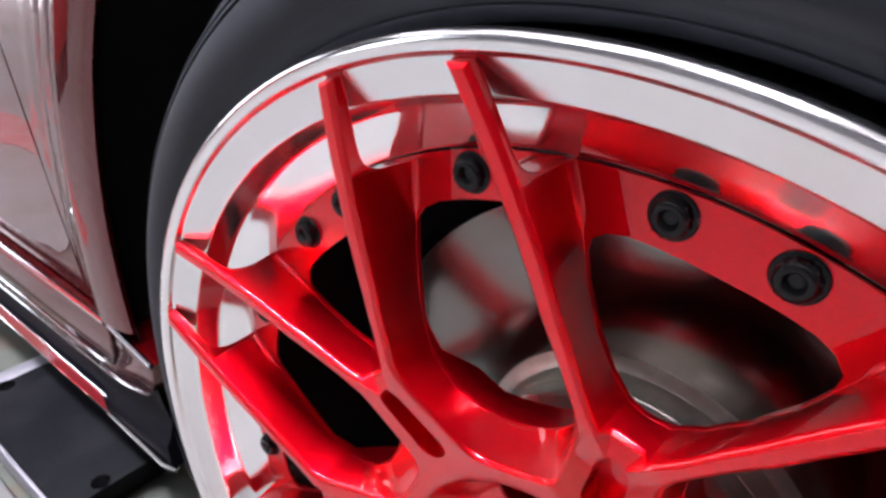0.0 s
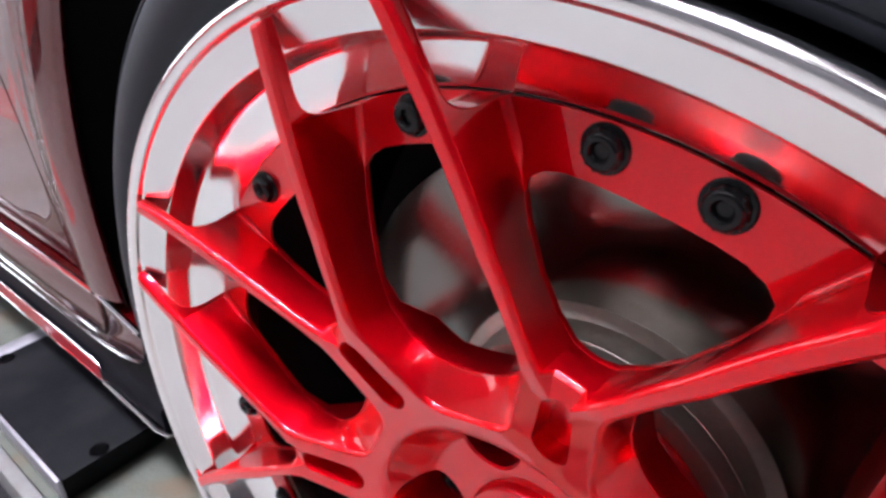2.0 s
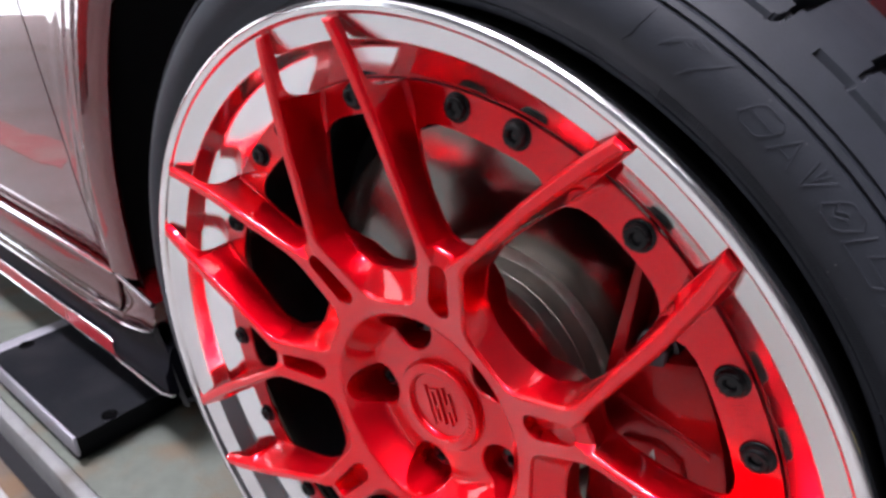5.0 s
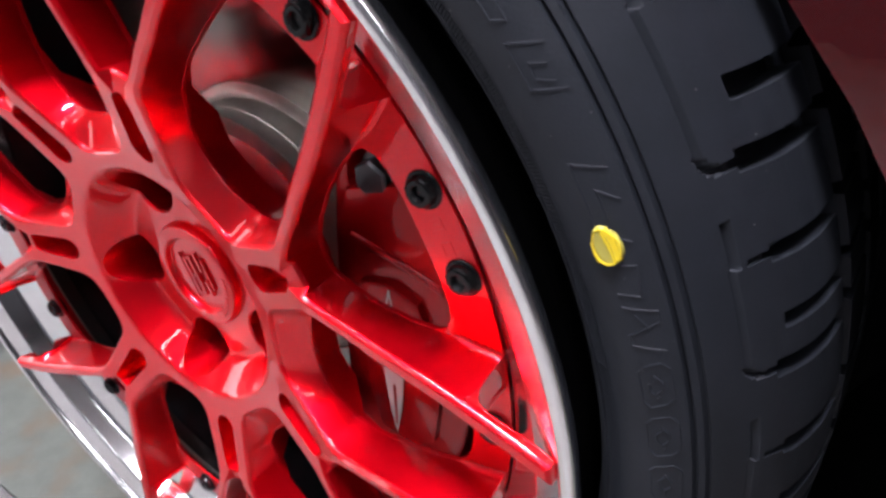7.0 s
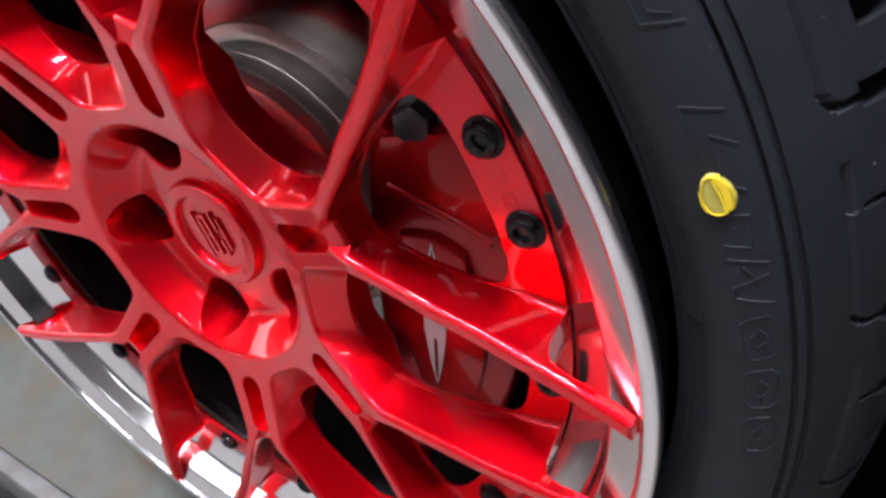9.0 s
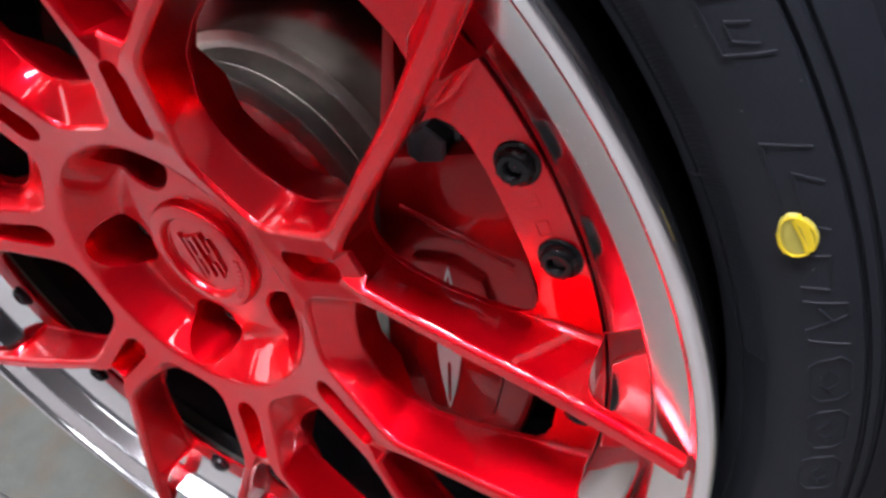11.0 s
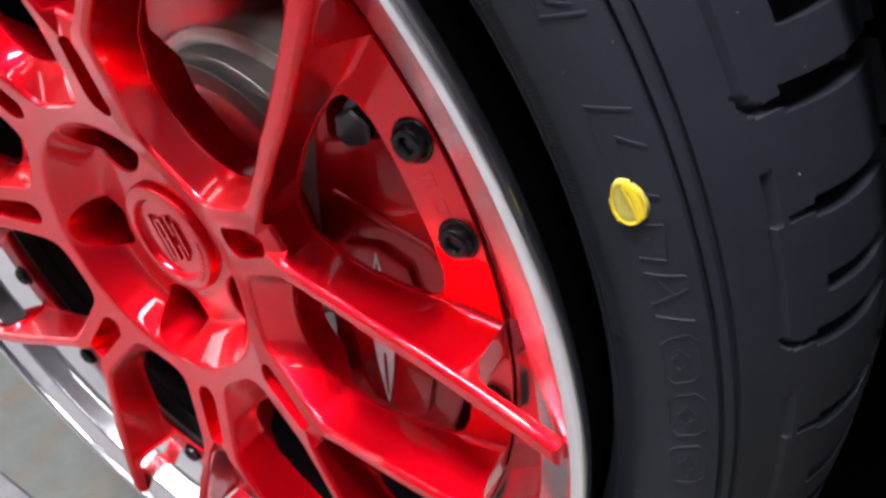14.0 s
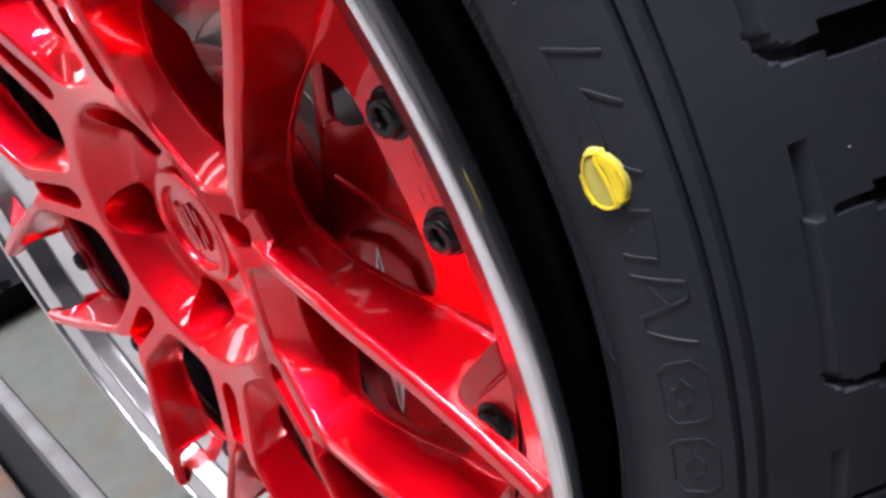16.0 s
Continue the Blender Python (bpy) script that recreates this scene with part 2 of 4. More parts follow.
thing("floor_outer", "pale concrete floor beyond the channel", "floor", box(-6.2, 6.2, -4.2, GAP0 - 0.022, -0.2, 0.001), PALECONCRETE, "structure")
thing("floor_border", "rust-brown dirty concrete border of the channel", "floor", box(-6.2, 6.2, GAP0 - 0.022, GAP0, -0.2, -0.002, 0.004), DIRTCONCRETE, "structure")
thing("floor_channel", "dark narrow channel in the floor", "floor channel", box(-6.2, 6.2, GAP0, GAP1, -0.2, -0.05), MATTEBLACK, "structure")
thing("floor_edge_trim", "pale worn rounded concrete edge along the floor channel", "floor edge", box(-6.2, 6.2, GAP1, -0.061, -0.2, 0.0008, 0.0055), EDGECONCRETE, "structure")
# out-of-view red strip, laid to give the door its red reflected band
thing("floor_reflection_strip", "unseen red strip on the concrete floor, added for a red reflection", "floor marking", box(-5.9, -1.15, -0.44, -0.33, -0.004, 0.0025), REDLINE, "structure")


def ceiling_light(place, half_x=0.60, half_y=0.07):
    lamp = thing("ceiling_light", "white ceiling light with flat diffuser, switched on", "ceiling light", group="workshop ceiling lights", place=place)
    part("housing", box(-half_x - 0.06, half_x + 0.06, -half_y - 0.08, half_y + 0.08, -0.05, 0.0, 0.012), LIGHTBODY, lamp)
    part("diffuser", box(-half_x, half_x, -half_y, half_y, -0.056, -0.045, 0.004), TUBE, lamp, "glowing flat diffuser")
    return lamp


for x in (-3.7, -2.0, -0.3, 1.4):
    for y in (-3.2, -2.0, -0.6, 2.2) if -3 < x < 1 else (-2.0,) if x > 1 else (-2.0, -0.6):
        ceiling_light((x, y, 3.395), *((0.70, 0.26) if (x, y) == (-0.3, -0.6) else ()))
# added area lamp without a body, strengthens the large ceiling light above it
area_lamp("overhead_boost", (-0.3, -0.6, 3.25), (-0.3, -0.5, 0), 1.40, 0.52, 290, (0.93, 0.885, 1.01))


def reflection_trolley(place, turn):
    """A low red steel cabinet on castors with three drawers, added unseen for red reflections."""
    t = thing("reflection_trolley", "low red trolley with drawers on castors, added unseen for red reflections", "tool trolley", place=place)
    t.rotation_euler = (0, 0, radians(turn))
    part("body", box(-0.35, 0.35, -0.22, 0.22, 0.12, 0.85, 0.012), TROLLEYRED, t)
    for z in (0.20, 0.42, 0.64):
        d = part("drawer", box(-0.32, 0.32, -0.238, -0.221, z, z + 0.19, 0.006), TROLLEYRED, t)
        part("handle", box(-0.20, 0.20, -0.252, -0.239, z + 0.14, z + 0.16, 0.005), CHROME, d)
    for x in (-0.29, 0.29):
        for y in (-0.16, 0.16):
            part("castor", box(x - 0.02, x + 0.02, y - 0.05, y + 0.05, 0.001, 0.12, 0.018), BLACKBOLT, t)
    return t


TROLLEYRED = material("red_enamel", (0.45, 0.012, 0.015), 0.3, 0, 0.4, spread=0.06)
# stands out of view, put there to redden the car body's reflections
reflection_trolley((-2.35, -1.05, 0.001), 25)

# ---- the car ----
car = thing("car", "dark red car with candy red forged wheel and polished lip", "car")

# -- wheel centre --
PHI, STEP = 11.7, 360 / 7


def ridge(r):
    return float(np.interp(r, [0.06, 0.076, 0.0875, 0.110, 0.125, 0.137, 0.175, 0.215, 0.2517], [0.0015, 0.0047, 0.0068, 0.0122, 0.016, 0.0192, 0.0235, 0.0275, 0.0312]))


def edge_v(r):
    return float(np.interp(r, [0.137, 0.142, 0.151, 0.173, 0.190, 0.216, 0.2515], [3.6, 5.0, 6.9, 10.2, 12.1, 14.8, 18.15]))


def edge_gap(r):
    return float(np.interp(r, [0.0875, 0.098, 0.110, 0.124, 0.132, 0.139, 0.149, 0.172, 0.190, 0.219, 0.2515], [12.9, 10.9, 9.2, 7.7, 7.25, 7.8, 9.5, 12.9, 14.7, 17.4, 20.05]))


def base_v(r):
    return float(np.interp(r, [0.1365, 0.145, 0.158, 0.175, 0.190, 0.216, 0.2515], [3.4, 6.9, 9.9, 12.0, 12.9, 14.9, 18.15]))


def base_gap(r):
    return float(np.interp(r, [0.100, 0.109, 0.117, 0.132, 0.149, 0.172, 0.1915, 0.216, 0.2515], [14.2, 13.2, 10.4, 8.1, 9.5, 12.9, 15.7, 18.2, 20.05]))


FLANGE_TOP, FLANGE_R, TIP_R = -0.003, 0.217, 0.2515


def underside(r):
    if r <= FLANGE_R - 0.0005:
        return FLANGE_TOP - 0.002
    return float(np.interp(r, [0.2165, 0.2167, 0.2172, 0.2180, 0.2190, 0.2205, 0.2233, 0.2282, 0.2346, 0.2427, 0.2515], [0.0040, 0.0105, 0.0155, 0.0182, 0.0204, 0.0222, 0.0236, 0.0243, 0.0246, 0.0250, 0.0262]))


BLADE_R = [0.137 + (0.2165 - 0.137) * i / 30 for i in range(31)] + [0.2167, 0.2172, 0.2180, 0.2190, 0.2205, 0.2220, 0.224, 0.228, 0.232, 0.238, 0.244, 0.2500, TIP_R]
LEG_R = [0.0875 + (0.137 - 0.0875) * i / 18 for i in range(18)]


def y_outline():
    """Half of one Y in plan from the gap corner to the crotch: front points and the foot of the wall below each."""
    front, foot = [], []
    for r in LEG_R + BLADE_R:
        front.append((r, -edge_gap(r)))
        t = (r - 0.0875) / (0.132 - 0.0875)
        rb = r if r > 0.132 else 0.104 + (0.132 - 0.104) * max(0, t) ** 1.3
        foot.append((rb, -base_gap(rb), underside(r)))
    for r in reversed(BLADE_R):
        front.append((r, -edge_v(r)))
        rb = max(r, 0.1365)
        foot.append((rb, -base_v(rb), underside(r)))
    for a in (-2.4, -1.2):
        front.append((0.137, a))
        foot.append((0.1350 + 0.0015 * (a / 3.2) ** 2, a * 0.9, underside(0.137)))
    return front, foot


def wheel_centre():
    half_f, half_b = y_outline()
    front = half_f + [(0.137, 0.0)] + [(r, -a) for r, a in reversed(half_f)]
    foot = half_b + [(0.1350, 0.0, underside(0.137))] + [(r, -a, h) for r, a, h in reversed(half_b)]
    loop, feet = [], []
    for k in range(7):
        A = PHI + k * STEP
        for (r, a), (rb, ab, hb) in zip(front, foot):
            loop.append((r, A + a))
            feet.append((rb, A + ab, hb))
        for s in range(1, 10):  # the straight inner edge of the gap window
            u = s / 10
            g = 12.9 + (STEP - 25.8) * u
            half = STEP / 2 - 12.9
            off = g - STEP / 2
            loop.append((0.0875 * math.cos(radians(half)) / math.cos(radians(off)), A + g))
            gb = 14.2 + (STEP - 28.4) * u
            feet.append((0.1015 + 0.0025 * ((gb - STEP / 2) / 11.5) ** 2, A + gb, underside(0.1)))
    n = len(loop)
    plan = [pol(r, a) for r, a in loop]
    ground = [pol(r, a) for r, a, h in feet]
    corners = [k * (n // 7) + q for k in range(7) for q in (0, len(front) - 1)]
    for ring, reach, times in ((plan, 2, 6), (ground, 6, 60)):
        for _ in range(times):
            old = list(ring)
            for c in corners:
                for j in range(c - reach, c + reach + 1):
                    a, b, d = old[(j - 1) % n], old[j % n], old[(j + 1) % n]
                    ring[j % n] = ((a[0] + 2 * b[0] + d[0]) / 4, (a[1] + 2 * b[1] + d[1]) / 4)
    area = sum(plan[i - 1][0] * plan[i][1] - plan[i][0] * plan[i - 1][1] for i in range(n))
    C = 0.0020
    top = inset(plan, C if area > 0 else -C)
    slots = []
    for k in range(7):
        A = PHI + k * STEP
        ring = []
        for i in range(11):
            a = math.pi * i / 10
            ring.append((0.0065 * math.cos(a), 0.1215 + 0.0065 * math.sin(a)))
        for i in range(11):
            a = math.pi + math.pi * i / 10
            ring.append((0.0078 * math.cos(a), 0.0965 + 0.0078 * math.sin(a)))
        c, s = math.cos(radians(A)), math.sin(radians(A))
        slots.append([(x * c + y * s, -x * s + y * c) for x, y in ring])
    recess = [pol(0.0760, -360 * i / 140) for i in range(140)]
    grid = [pol(r, i * 3.0 + 1.5) for r in (0.0785, 0.0815, 0.0845) for i in range(120)]
    for k in range(7):
        A = PHI + k * STEP
        for sgn in (-1, 1):
            for r in BLADE_R[2:-1]:
                grid.append(pol(r, A + sgn * (edge_v(r) + edge_gap(r)) / 2))
            for r in LEG_R[2:]:
                grid.append(pol(r, A + sgn * (edge_gap(r) * 0.8)))
    grid = [p for p in grid if inside(p, top) and not any(inside(p, h) for h in slots)]
    pts, tris = filled(top, slots + [recess], grid)

    def web_drop(x, y):
        """The saddle between the two legs outside the slot lies lower than the ridges."""
        r = math.hypot(x, y)
        a = (math.degrees(math.atan2(x, y)) - PHI + STEP / 2) % STEP - STEP / 2
        if r < 0.126 or r > 0.1375:
            return 0.0
        return -0.0045 * min(1, (r - 0.126) / 0.006) * max(0.0, min(1.0, (3.6 - abs(a)) / 0.7))

    verts = [(x, -(ridge(math.hypot(x, y)) + web_drop(x, y)), y) for x, y in pts]
    faces = list(tris)
    # rounded shoulder and wall below each outline point
    rows = []
    for i in range(n):
        x, y = plan[i]
        r = math.hypot(x, y)
        xt, yt = top[i]
        hf = ridge(r) + web_drop(x * 0.9999, y * 0.9999)
        rb, _, hb = feet[i]
        xb, yb = ground[i]
        col = [(xt, -(ridge(math.hypot(xt, yt)) + web_drop(xt, yt)), yt)]
        for u, drop in ((0.2, 0.00025), (0.6, 0.0009), (0.88, 0.0016), (1.0, 0.0022)):
            col.append((xt + (x - xt) * u, -(hf - drop), yt + (y - yt) * u))
        for u in (0.03, 0.12, 0.3, 0.5, 0.75, 0.92):
            w = 1 - (1 - u) ** 1.25 if rb < 0.132 else u
            col.append((x + (xb - x) * w, -((hf - 0.0022) + (hb - hf + 0.0022) * u * 0.93), y + (yb - y) * w))
        # fillet where the blade's wall meets the bolt flange
        level = FLANGE_TOP if rb <= FLANGE_R - 0.0005 else hb
        fil = 0.0002 + 0.0026 * min(1.0, max(0.0, (rb - 0.193) / 0.006)) * (rb <= FLANGE_R - 0.0005)
        out = Vector((x - xt, y - yt)).normalized()
        for q in (0, 30, 60, 90):
            side = fil * (1 - math.cos(radians(q)))
            col.append((xb + out.x * side, -(level + fil * (1 - math.sin(radians(q)))), yb + out.y * side))
        col.append((xb + out.x * (fil + 0.0003), -hb, yb + out.y * (fil + 0.0003)))
        rows.append(col)
    m = len(rows[0])
    o = len(verts)
    for col in rows:
        verts += col
    for i in range(n):
        k = (i + 1) % n
        for j in range(m - 1):
            faces.append((o + i * m + j, o + k * m + j, o + k * m + j + 1, o + i * m + j + 1))
    # underside of the overhanging blade tips
    base = len(LEG_R)
    nb, per = len(BLADE_R), n // 7
    cut = next(i for i, r in enumerate(BLADE_R) if r > 0.216)
    hl = len(half_f)
    for k in range(7):
        s0 = k * per
        gap_l = [s0 + base + i for i in range(nb)]
        v_l = [s0 + base + 2 * nb - 1 - i for i in range(nb)]
        last = s0 + 2 * hl
        gap_r = [last - base - i for i in range(nb)]
        v_r = [last - base - 2 * nb + 1 + i for i in range(nb)]
        for ga, va in ((gap_l, v_l), (gap_r, v_r)):
            for i in range(cut - 1, nb - 1):
                faces.append(tuple(o + q * m + m - 1 for q in (ga[i], ga[i + 1], va[i + 1], va[i])))
    # slot walls
    for ring in slots:
        o = len(verts)
        q = len(ring)
        for x, y in ring:
            r = math.hypot(x, y)
            verts += [(x, -ridge(r) - web_drop(x, y), y), (x, -ridge(r) - web_drop(x, y) + 0.0012, y), (x, 0.010, y)]
        for i in range(q):
            k = (i + 1) % q
            for j in (0, 1):
                faces.append((o + i * 3 + j, o + k * 3 + j, o + k * 3 + j + 1, o + i * 3 + j + 1))
    # back plate with rounded windows, whose outer band is the bolt flange
    holes = []
    for k in range(7):
        A = PHI + k * STEP
        side = [(0.1350, 0), (0.1358, 2.2), (0.1385, 4.5), (0.1450, 6.9), (0.1580, 9.9), (0.1750, 12.0), (0.1850, 12.5), (0.1915, 12.1), (0.1950, 10.6), (0.1965, 8.6), (0.1965, 5.5), (0.1962, 2.5), (0.1960, 0)]
        holes.append([pol(r, A + a) for r, a in side] + [pol(r, A - a) for r, a in side[-2:0:-1]])
        side = [(0.1015, 0), (0.1022, 5), (0.1045, 10), (0.1090, 12.5), (0.1170, 15.3), (0.1320, 17.6), (0.1490, 16.2), (0.1720, 12.8), (0.1860, 10.9), (0.1920, 9.8), (0.1960, 8.0), (0.1980, 5.5), (0.1983, 2.5), (0.1983, 0)]
        G = A + STEP / 2
        holes.append([pol(r, G + a) for r, a in side] + [pol(r, G - a) for r, a in side[-2:0:-1]])
    rim = [pol(FLANGE_R, -360 * i / 210) for i in range(210)]
    core = [pol(0.0790, -360 * i / 90) for i in range(90)]
    pts, tris = filled(rim, holes + [core])
    o = len(verts)
    verts += [(x, -FLANGE_TOP, y) for x, y in pts]
    faces += [tuple(o + i for i in f) for f in tris]
    o2 = len(verts)
    verts += [(x, 0.004, y) for x, y in pts]
    faces += [tuple(o2 + i for i in reversed(f)) for f in tris]
    for c, ring in enumerate([rim] + holes):
        o = len(verts)
        q = len(ring)
        for x, y in ring:
            deep = 0.0042 if c % 2 else float(np.interp(math.hypot(x, y), [0.116, 0.138], [0.021, 0.0045]))
            verts += [(x, -FLANGE_TOP, y), (x, -FLANGE_TOP + 0.001, y), (x, deep, y)]
        for i in range(q):
            k = (i + 1) % q
            for j in (0, 1):
                faces.append((o + i * 3 + j, o + k * 3 + j, o + k * 3 + j + 1, o + i * 3 + j + 1))
    # hub bowl with five stud pockets
    def bowl(r):
        return float(np.interp(r, [0.020, 0.0575, 0.0595, 0.0620, 0.064, 0.0685, 0.0715, 0.0735, 0.0748, 0.0760], [-0.0170, -0.0170, -0.0162, -0.0138, -0.0112, -0.0050, -0.0008, 0.0020, 0.0038, 0.0047]))
    pockets = []
    for k in range(5):
        cx, cy = pol(0.0572, LUG0 + 72 * k)
        pockets.append([(cx + 0.0176 * math.cos(-2 * math.pi * i / 40), cy + 0.0176 * math.sin(-2 * math.pi * i / 40)) for i in range(40)])
    grid = [pol(r, -360 * i / 140) for r in (0.042, 0.0482, 0.055, 0.0575, 0.0595, 0.0620, 0.064, 0.0685, 0.0715, 0.0735, 0.0748) for i in range(140)]
    grid = [p for p in grid if not any(math.hypot(p[0] - pol(0.0572, LUG0 + 72 * k)[0], p[1] - pol(0.0572, LUG0 + 72 * k)[1]) < 0.0184 for k in range(5))]
    centre = [pol(0.030, -360 * i / 60) for i in range(60)]
    pts, tris = filled(recess, pockets + [centre], grid)
    o = len(verts)
    verts += [(x, -bowl(math.hypot(x, y)), y) for x, y in pts]
    faces += [tuple(o + i for i in f) for f in tris]
    for k5, ring in enumerate(pockets):
        o = len(verts)
        q = len(ring)
        px, py = pol(0.0572, LUG0 + 72 * k5)
        for x, y in ring:
            hb = -bowl(math.hypot(x, y))
            xi, yi = px + (x - px) * 0.935, py + (y - py) * 0.935
            verts += [(x, hb, y), (xi, hb + 0.0011, yi), (xi, 0.040, yi)]
        for i in range(q):
            k = (i + 1) % q
            for j in (0, 1):
                faces.append((o + i * 3 + j, o + k * 3 + j, o + k * 3 + j + 1, o + i * 3 + j + 1))
        faces.append(tuple(o + i * 3 + 2 for i in range(q)))
    # mounting pad behind the hub
    verts, faces = join((verts, faces), lathe([(0.0795, -0.003), (0.0785, -0.030), (0.0760, -0.0525), (0.02, -0.0525)], 90))
    return verts, faces


LUG0 = -27.0
bm = bmesh.new()
cv, cf = wheel_centre()
me = mesh_of("wheel", cv, cf, False)
bm.from_mesh(me)
bmesh.ops.remove_doubles(bm, verts=bm.verts[:], dist=0.00002)
bmesh.ops.recalc_face_normals(bm, faces=bm.faces[:])
wheel = part("wheel", bm, CANDY, car, "forged Y-spoke wheel in candy red lacquer", sharp=32)
wheel.location = (0, 0, AXLE)
crisp = wheel.modifiers.new("even_shading", "WEIGHTED_NORMAL")
crisp.keep_sharp, crisp.weight = True, 50

# -- polished lip and barrel --
LIP = [(0.2173, -0.016), (0.2173, -0.0052), (0.2178, -0.0044), (0.2186, -0.0038), (0.2270, 0.0008), (0.2340, 0.0045), (0.2354, 0.0054), (0.2364, 0.0067), (0.2371, 0.0085), (0.2395, 0.0192), (0.2397, 0.0198), (0.2401, 0.0203), (0.2408, 0.0207),
       (0.2440, 0.0222), (0.2480, 0.0241), (0.2505, 0.0253), (0.2524, 0.0262), (0.2529, 0.02645), (0.2532, 0.0271), (0.2535, 0.0281), (0.2540, 0.0292), (0.2547, 0.0300), (0.2556, 0.0304), (0.2567, 0.0307), (0.2580, 0.0307), (0.2591, 0.0304), (0.2599, 0.0297), (0.2604, 0.0283), (0.2604, 0.0252), (0.2600, 0.0240), (0.2575, 0.0220), (0.2560, 0.0)]
FACE0, FACE1 = 12, 16
part("rim_lip", join(lathe(LIP[:FACE0 + 1], 300), lathe(LIP[FACE1:], 300)), POLISH, wheel, "mirror-polished stepped aluminium outer lip", sharp=50)
part("lip_face", lathe(LIP[FACE0:FACE1 + 1], 300), TURNED, wheel, "wide turned aluminium face of the lip", sharp=50)
part("barrel", lathe([(0.2172, -0.016), (0.2172, -0.026), (0.222, -0.030), (0.225, -0.06), (0.232, -0.19), (0.24, -0.20), (0.245, -0.19), (0.236, -0.06), (0.240, -0.02)], 120), GLOSSBLACK, wheel, "dark inner rim barrel")

# -- flange bolts --
bolt_shape = join(
    lathe([(0.0001, 0.0024), (0.0022, 0.0024), (0.0026, 0.0036), (0.0034, 0.0045), (0.0046, 0.0047), (0.0056, 0.0043), (0.0062, 0.0034), (0.0064, 0.0012), (0.0076, 0.0010), (0.0081, 0.0005), (0.0082, -0.004)], 28),
    *[moved(lathe([(0.0001, 0.0036), (0.0007, 0.0036), (0.0009, 0.0030), (0.0009, 0.0)], 6), Matrix.Translation(W(0.0059, 30 * i, 0))) for i in range(12)])
bolt_mesh = mesh_of("bolt", bolt_shape[0], bolt_shape[1], True, 35)
bolt_mesh.materials.append(BLACKBOLT)
for k in range(7):
    for a in (-5.11, 5.11, STEP / 2):
        b = part("bolt", bolt_mesh, None, wheel, "black twelve-point flange bolt")
        b.location = W(0.2085, PHI + k * STEP + a, FLANGE_TOP)
        b.rotation_euler = (0, radians(17 * k + 3 * a), 0)

# -- centre cap and stud nuts --
cap = part("center_cap", lathe([(0.0001, -0.0150), (0.0235, -0.0150), (0.0242, -0.0140), (0.0246, -0.0122), (0.0256, -0.0115), (0.0300, -0.0115), (0.0322, -0.0120), (0.0335, -0.0135), (0.0340, -0.0170), (0.0340, -0.0200)], 90), CANDY, wheel, "red center cap with raised ring")
logo = join(*[([(x0, -z, y0), (x1, -z, y0), (x1, -z, y1), (x0, -z, y1), (x0, 0.0152, y0), (x1, 0.0152, y0), (x1, 0.0152, y1), (x0, 0.0152, y1)],
               [(0, 1, 2, 3), (0, 4, 5, 1), (1, 5, 6, 2), (2, 6, 7, 3), (3, 7, 4, 0)])
              for x0, x1, y0, y1, z in ((-0.0095, -0.0075, -0.015, 0.015, -0.0132), (-0.0045, -0.0025, -0.013, 0.013, -0.0128), (0.0005, 0.0025, -0.013, 0.013, -0.0128), (-0.0025, 0.0005, 0.0108, 0.013, -0.0132), (-0.0025, 0.0005, -0.013, -0.0108, -0.0132), (-0.0025, 0.0005, -0.0011, 0.0011, -0.0132), (0.0060, 0.0078, -0.014, -0.004, -0.0132), (0.0060, 0.0078, 0.002, 0.014, -0.0132), (0.0105, 0.0120, -0.010, 0.010, -0.0134))])
part("cap_emblem", moved(logo, Matrix.Rotation(radians(-20), 4, "Y")), CANDY, wheel, "raised plain bars on the center cap")
bars = []
for i in range(9):
    bars.append(moved(([(-0.0012, 0, -0.0016), (0.0012, 0, -0.0016), (0.0012, 0, 0.0016), (-0.0012, 0, 0.0016), (-0.0012, 0.002, -0.0016), (0.0012, 0.002, -0.0016), (0.0012, 0.002, 0.0016), (-0.0012, 0.002, 0.0016)],
                       [(0, 1, 2, 3), (0, 4, 5, 1), (1, 5, 6, 2), (2, 6, 7, 3), (3, 7, 4, 0)]), Matrix.Rotation(radians(75 + 7 * i), 4, "Y") @ Matrix.Translation((0, 0.0109, 0.0279))))
part("cap_marks", join(*bars), CANDY, wheel, "row of small raised marks on the cap ring")
nut_mesh = mesh_of("lug_nut", *lathe([(0.0001, -0.026), (0.0035, -0.026), (0.0035, -0.020), (0.0045, -0.019), (0.0085, -0.020), (0.0095, -0.023), (0.0095, -0.042)], 12), True, 25)
nut_mesh.materials.append(BLACKBOLT)
for k in range(5):
    b = part("lug_nut", nut_mesh, None, wheel, "dark lug nut deep in its pocket")
    x, _, z = W(0.0572, LUG0 + 72 * k, 0)
    b.location = (x, 0.007, z)

# -- small engraved marks between two bolts --
def flange_bar(r0, r1, a0, a1):
    v = [W(r, a, h) for h in (FLANGE_TOP + 0.0002, FLANGE_TOP - 0.0005) for r, a in ((r0, a0), (r1, a0), (r1, a1), (r0, a1))]
    return v, [(0, 1, 2, 3), (0, 4, 5, 1), (1, 5, 6, 2), (2, 6, 7, 3), (3, 7, 4, 0)]


MA = PHI + STEP
part("flange_mark", join(*[flange_bar(r0, r1, MA + a, MA + a + 0.18) for r0, r1, a in ((0.2040, 0.2088, -1.9), (0.2040, 0.2082, -1.25), (0.2040, 0.2088, -0.6))],
                         flange_bar(0.2088, 0.2093, MA - 1.9, MA - 0.42)), CANDY, wheel, "small raised plain bars on the bolt flange")
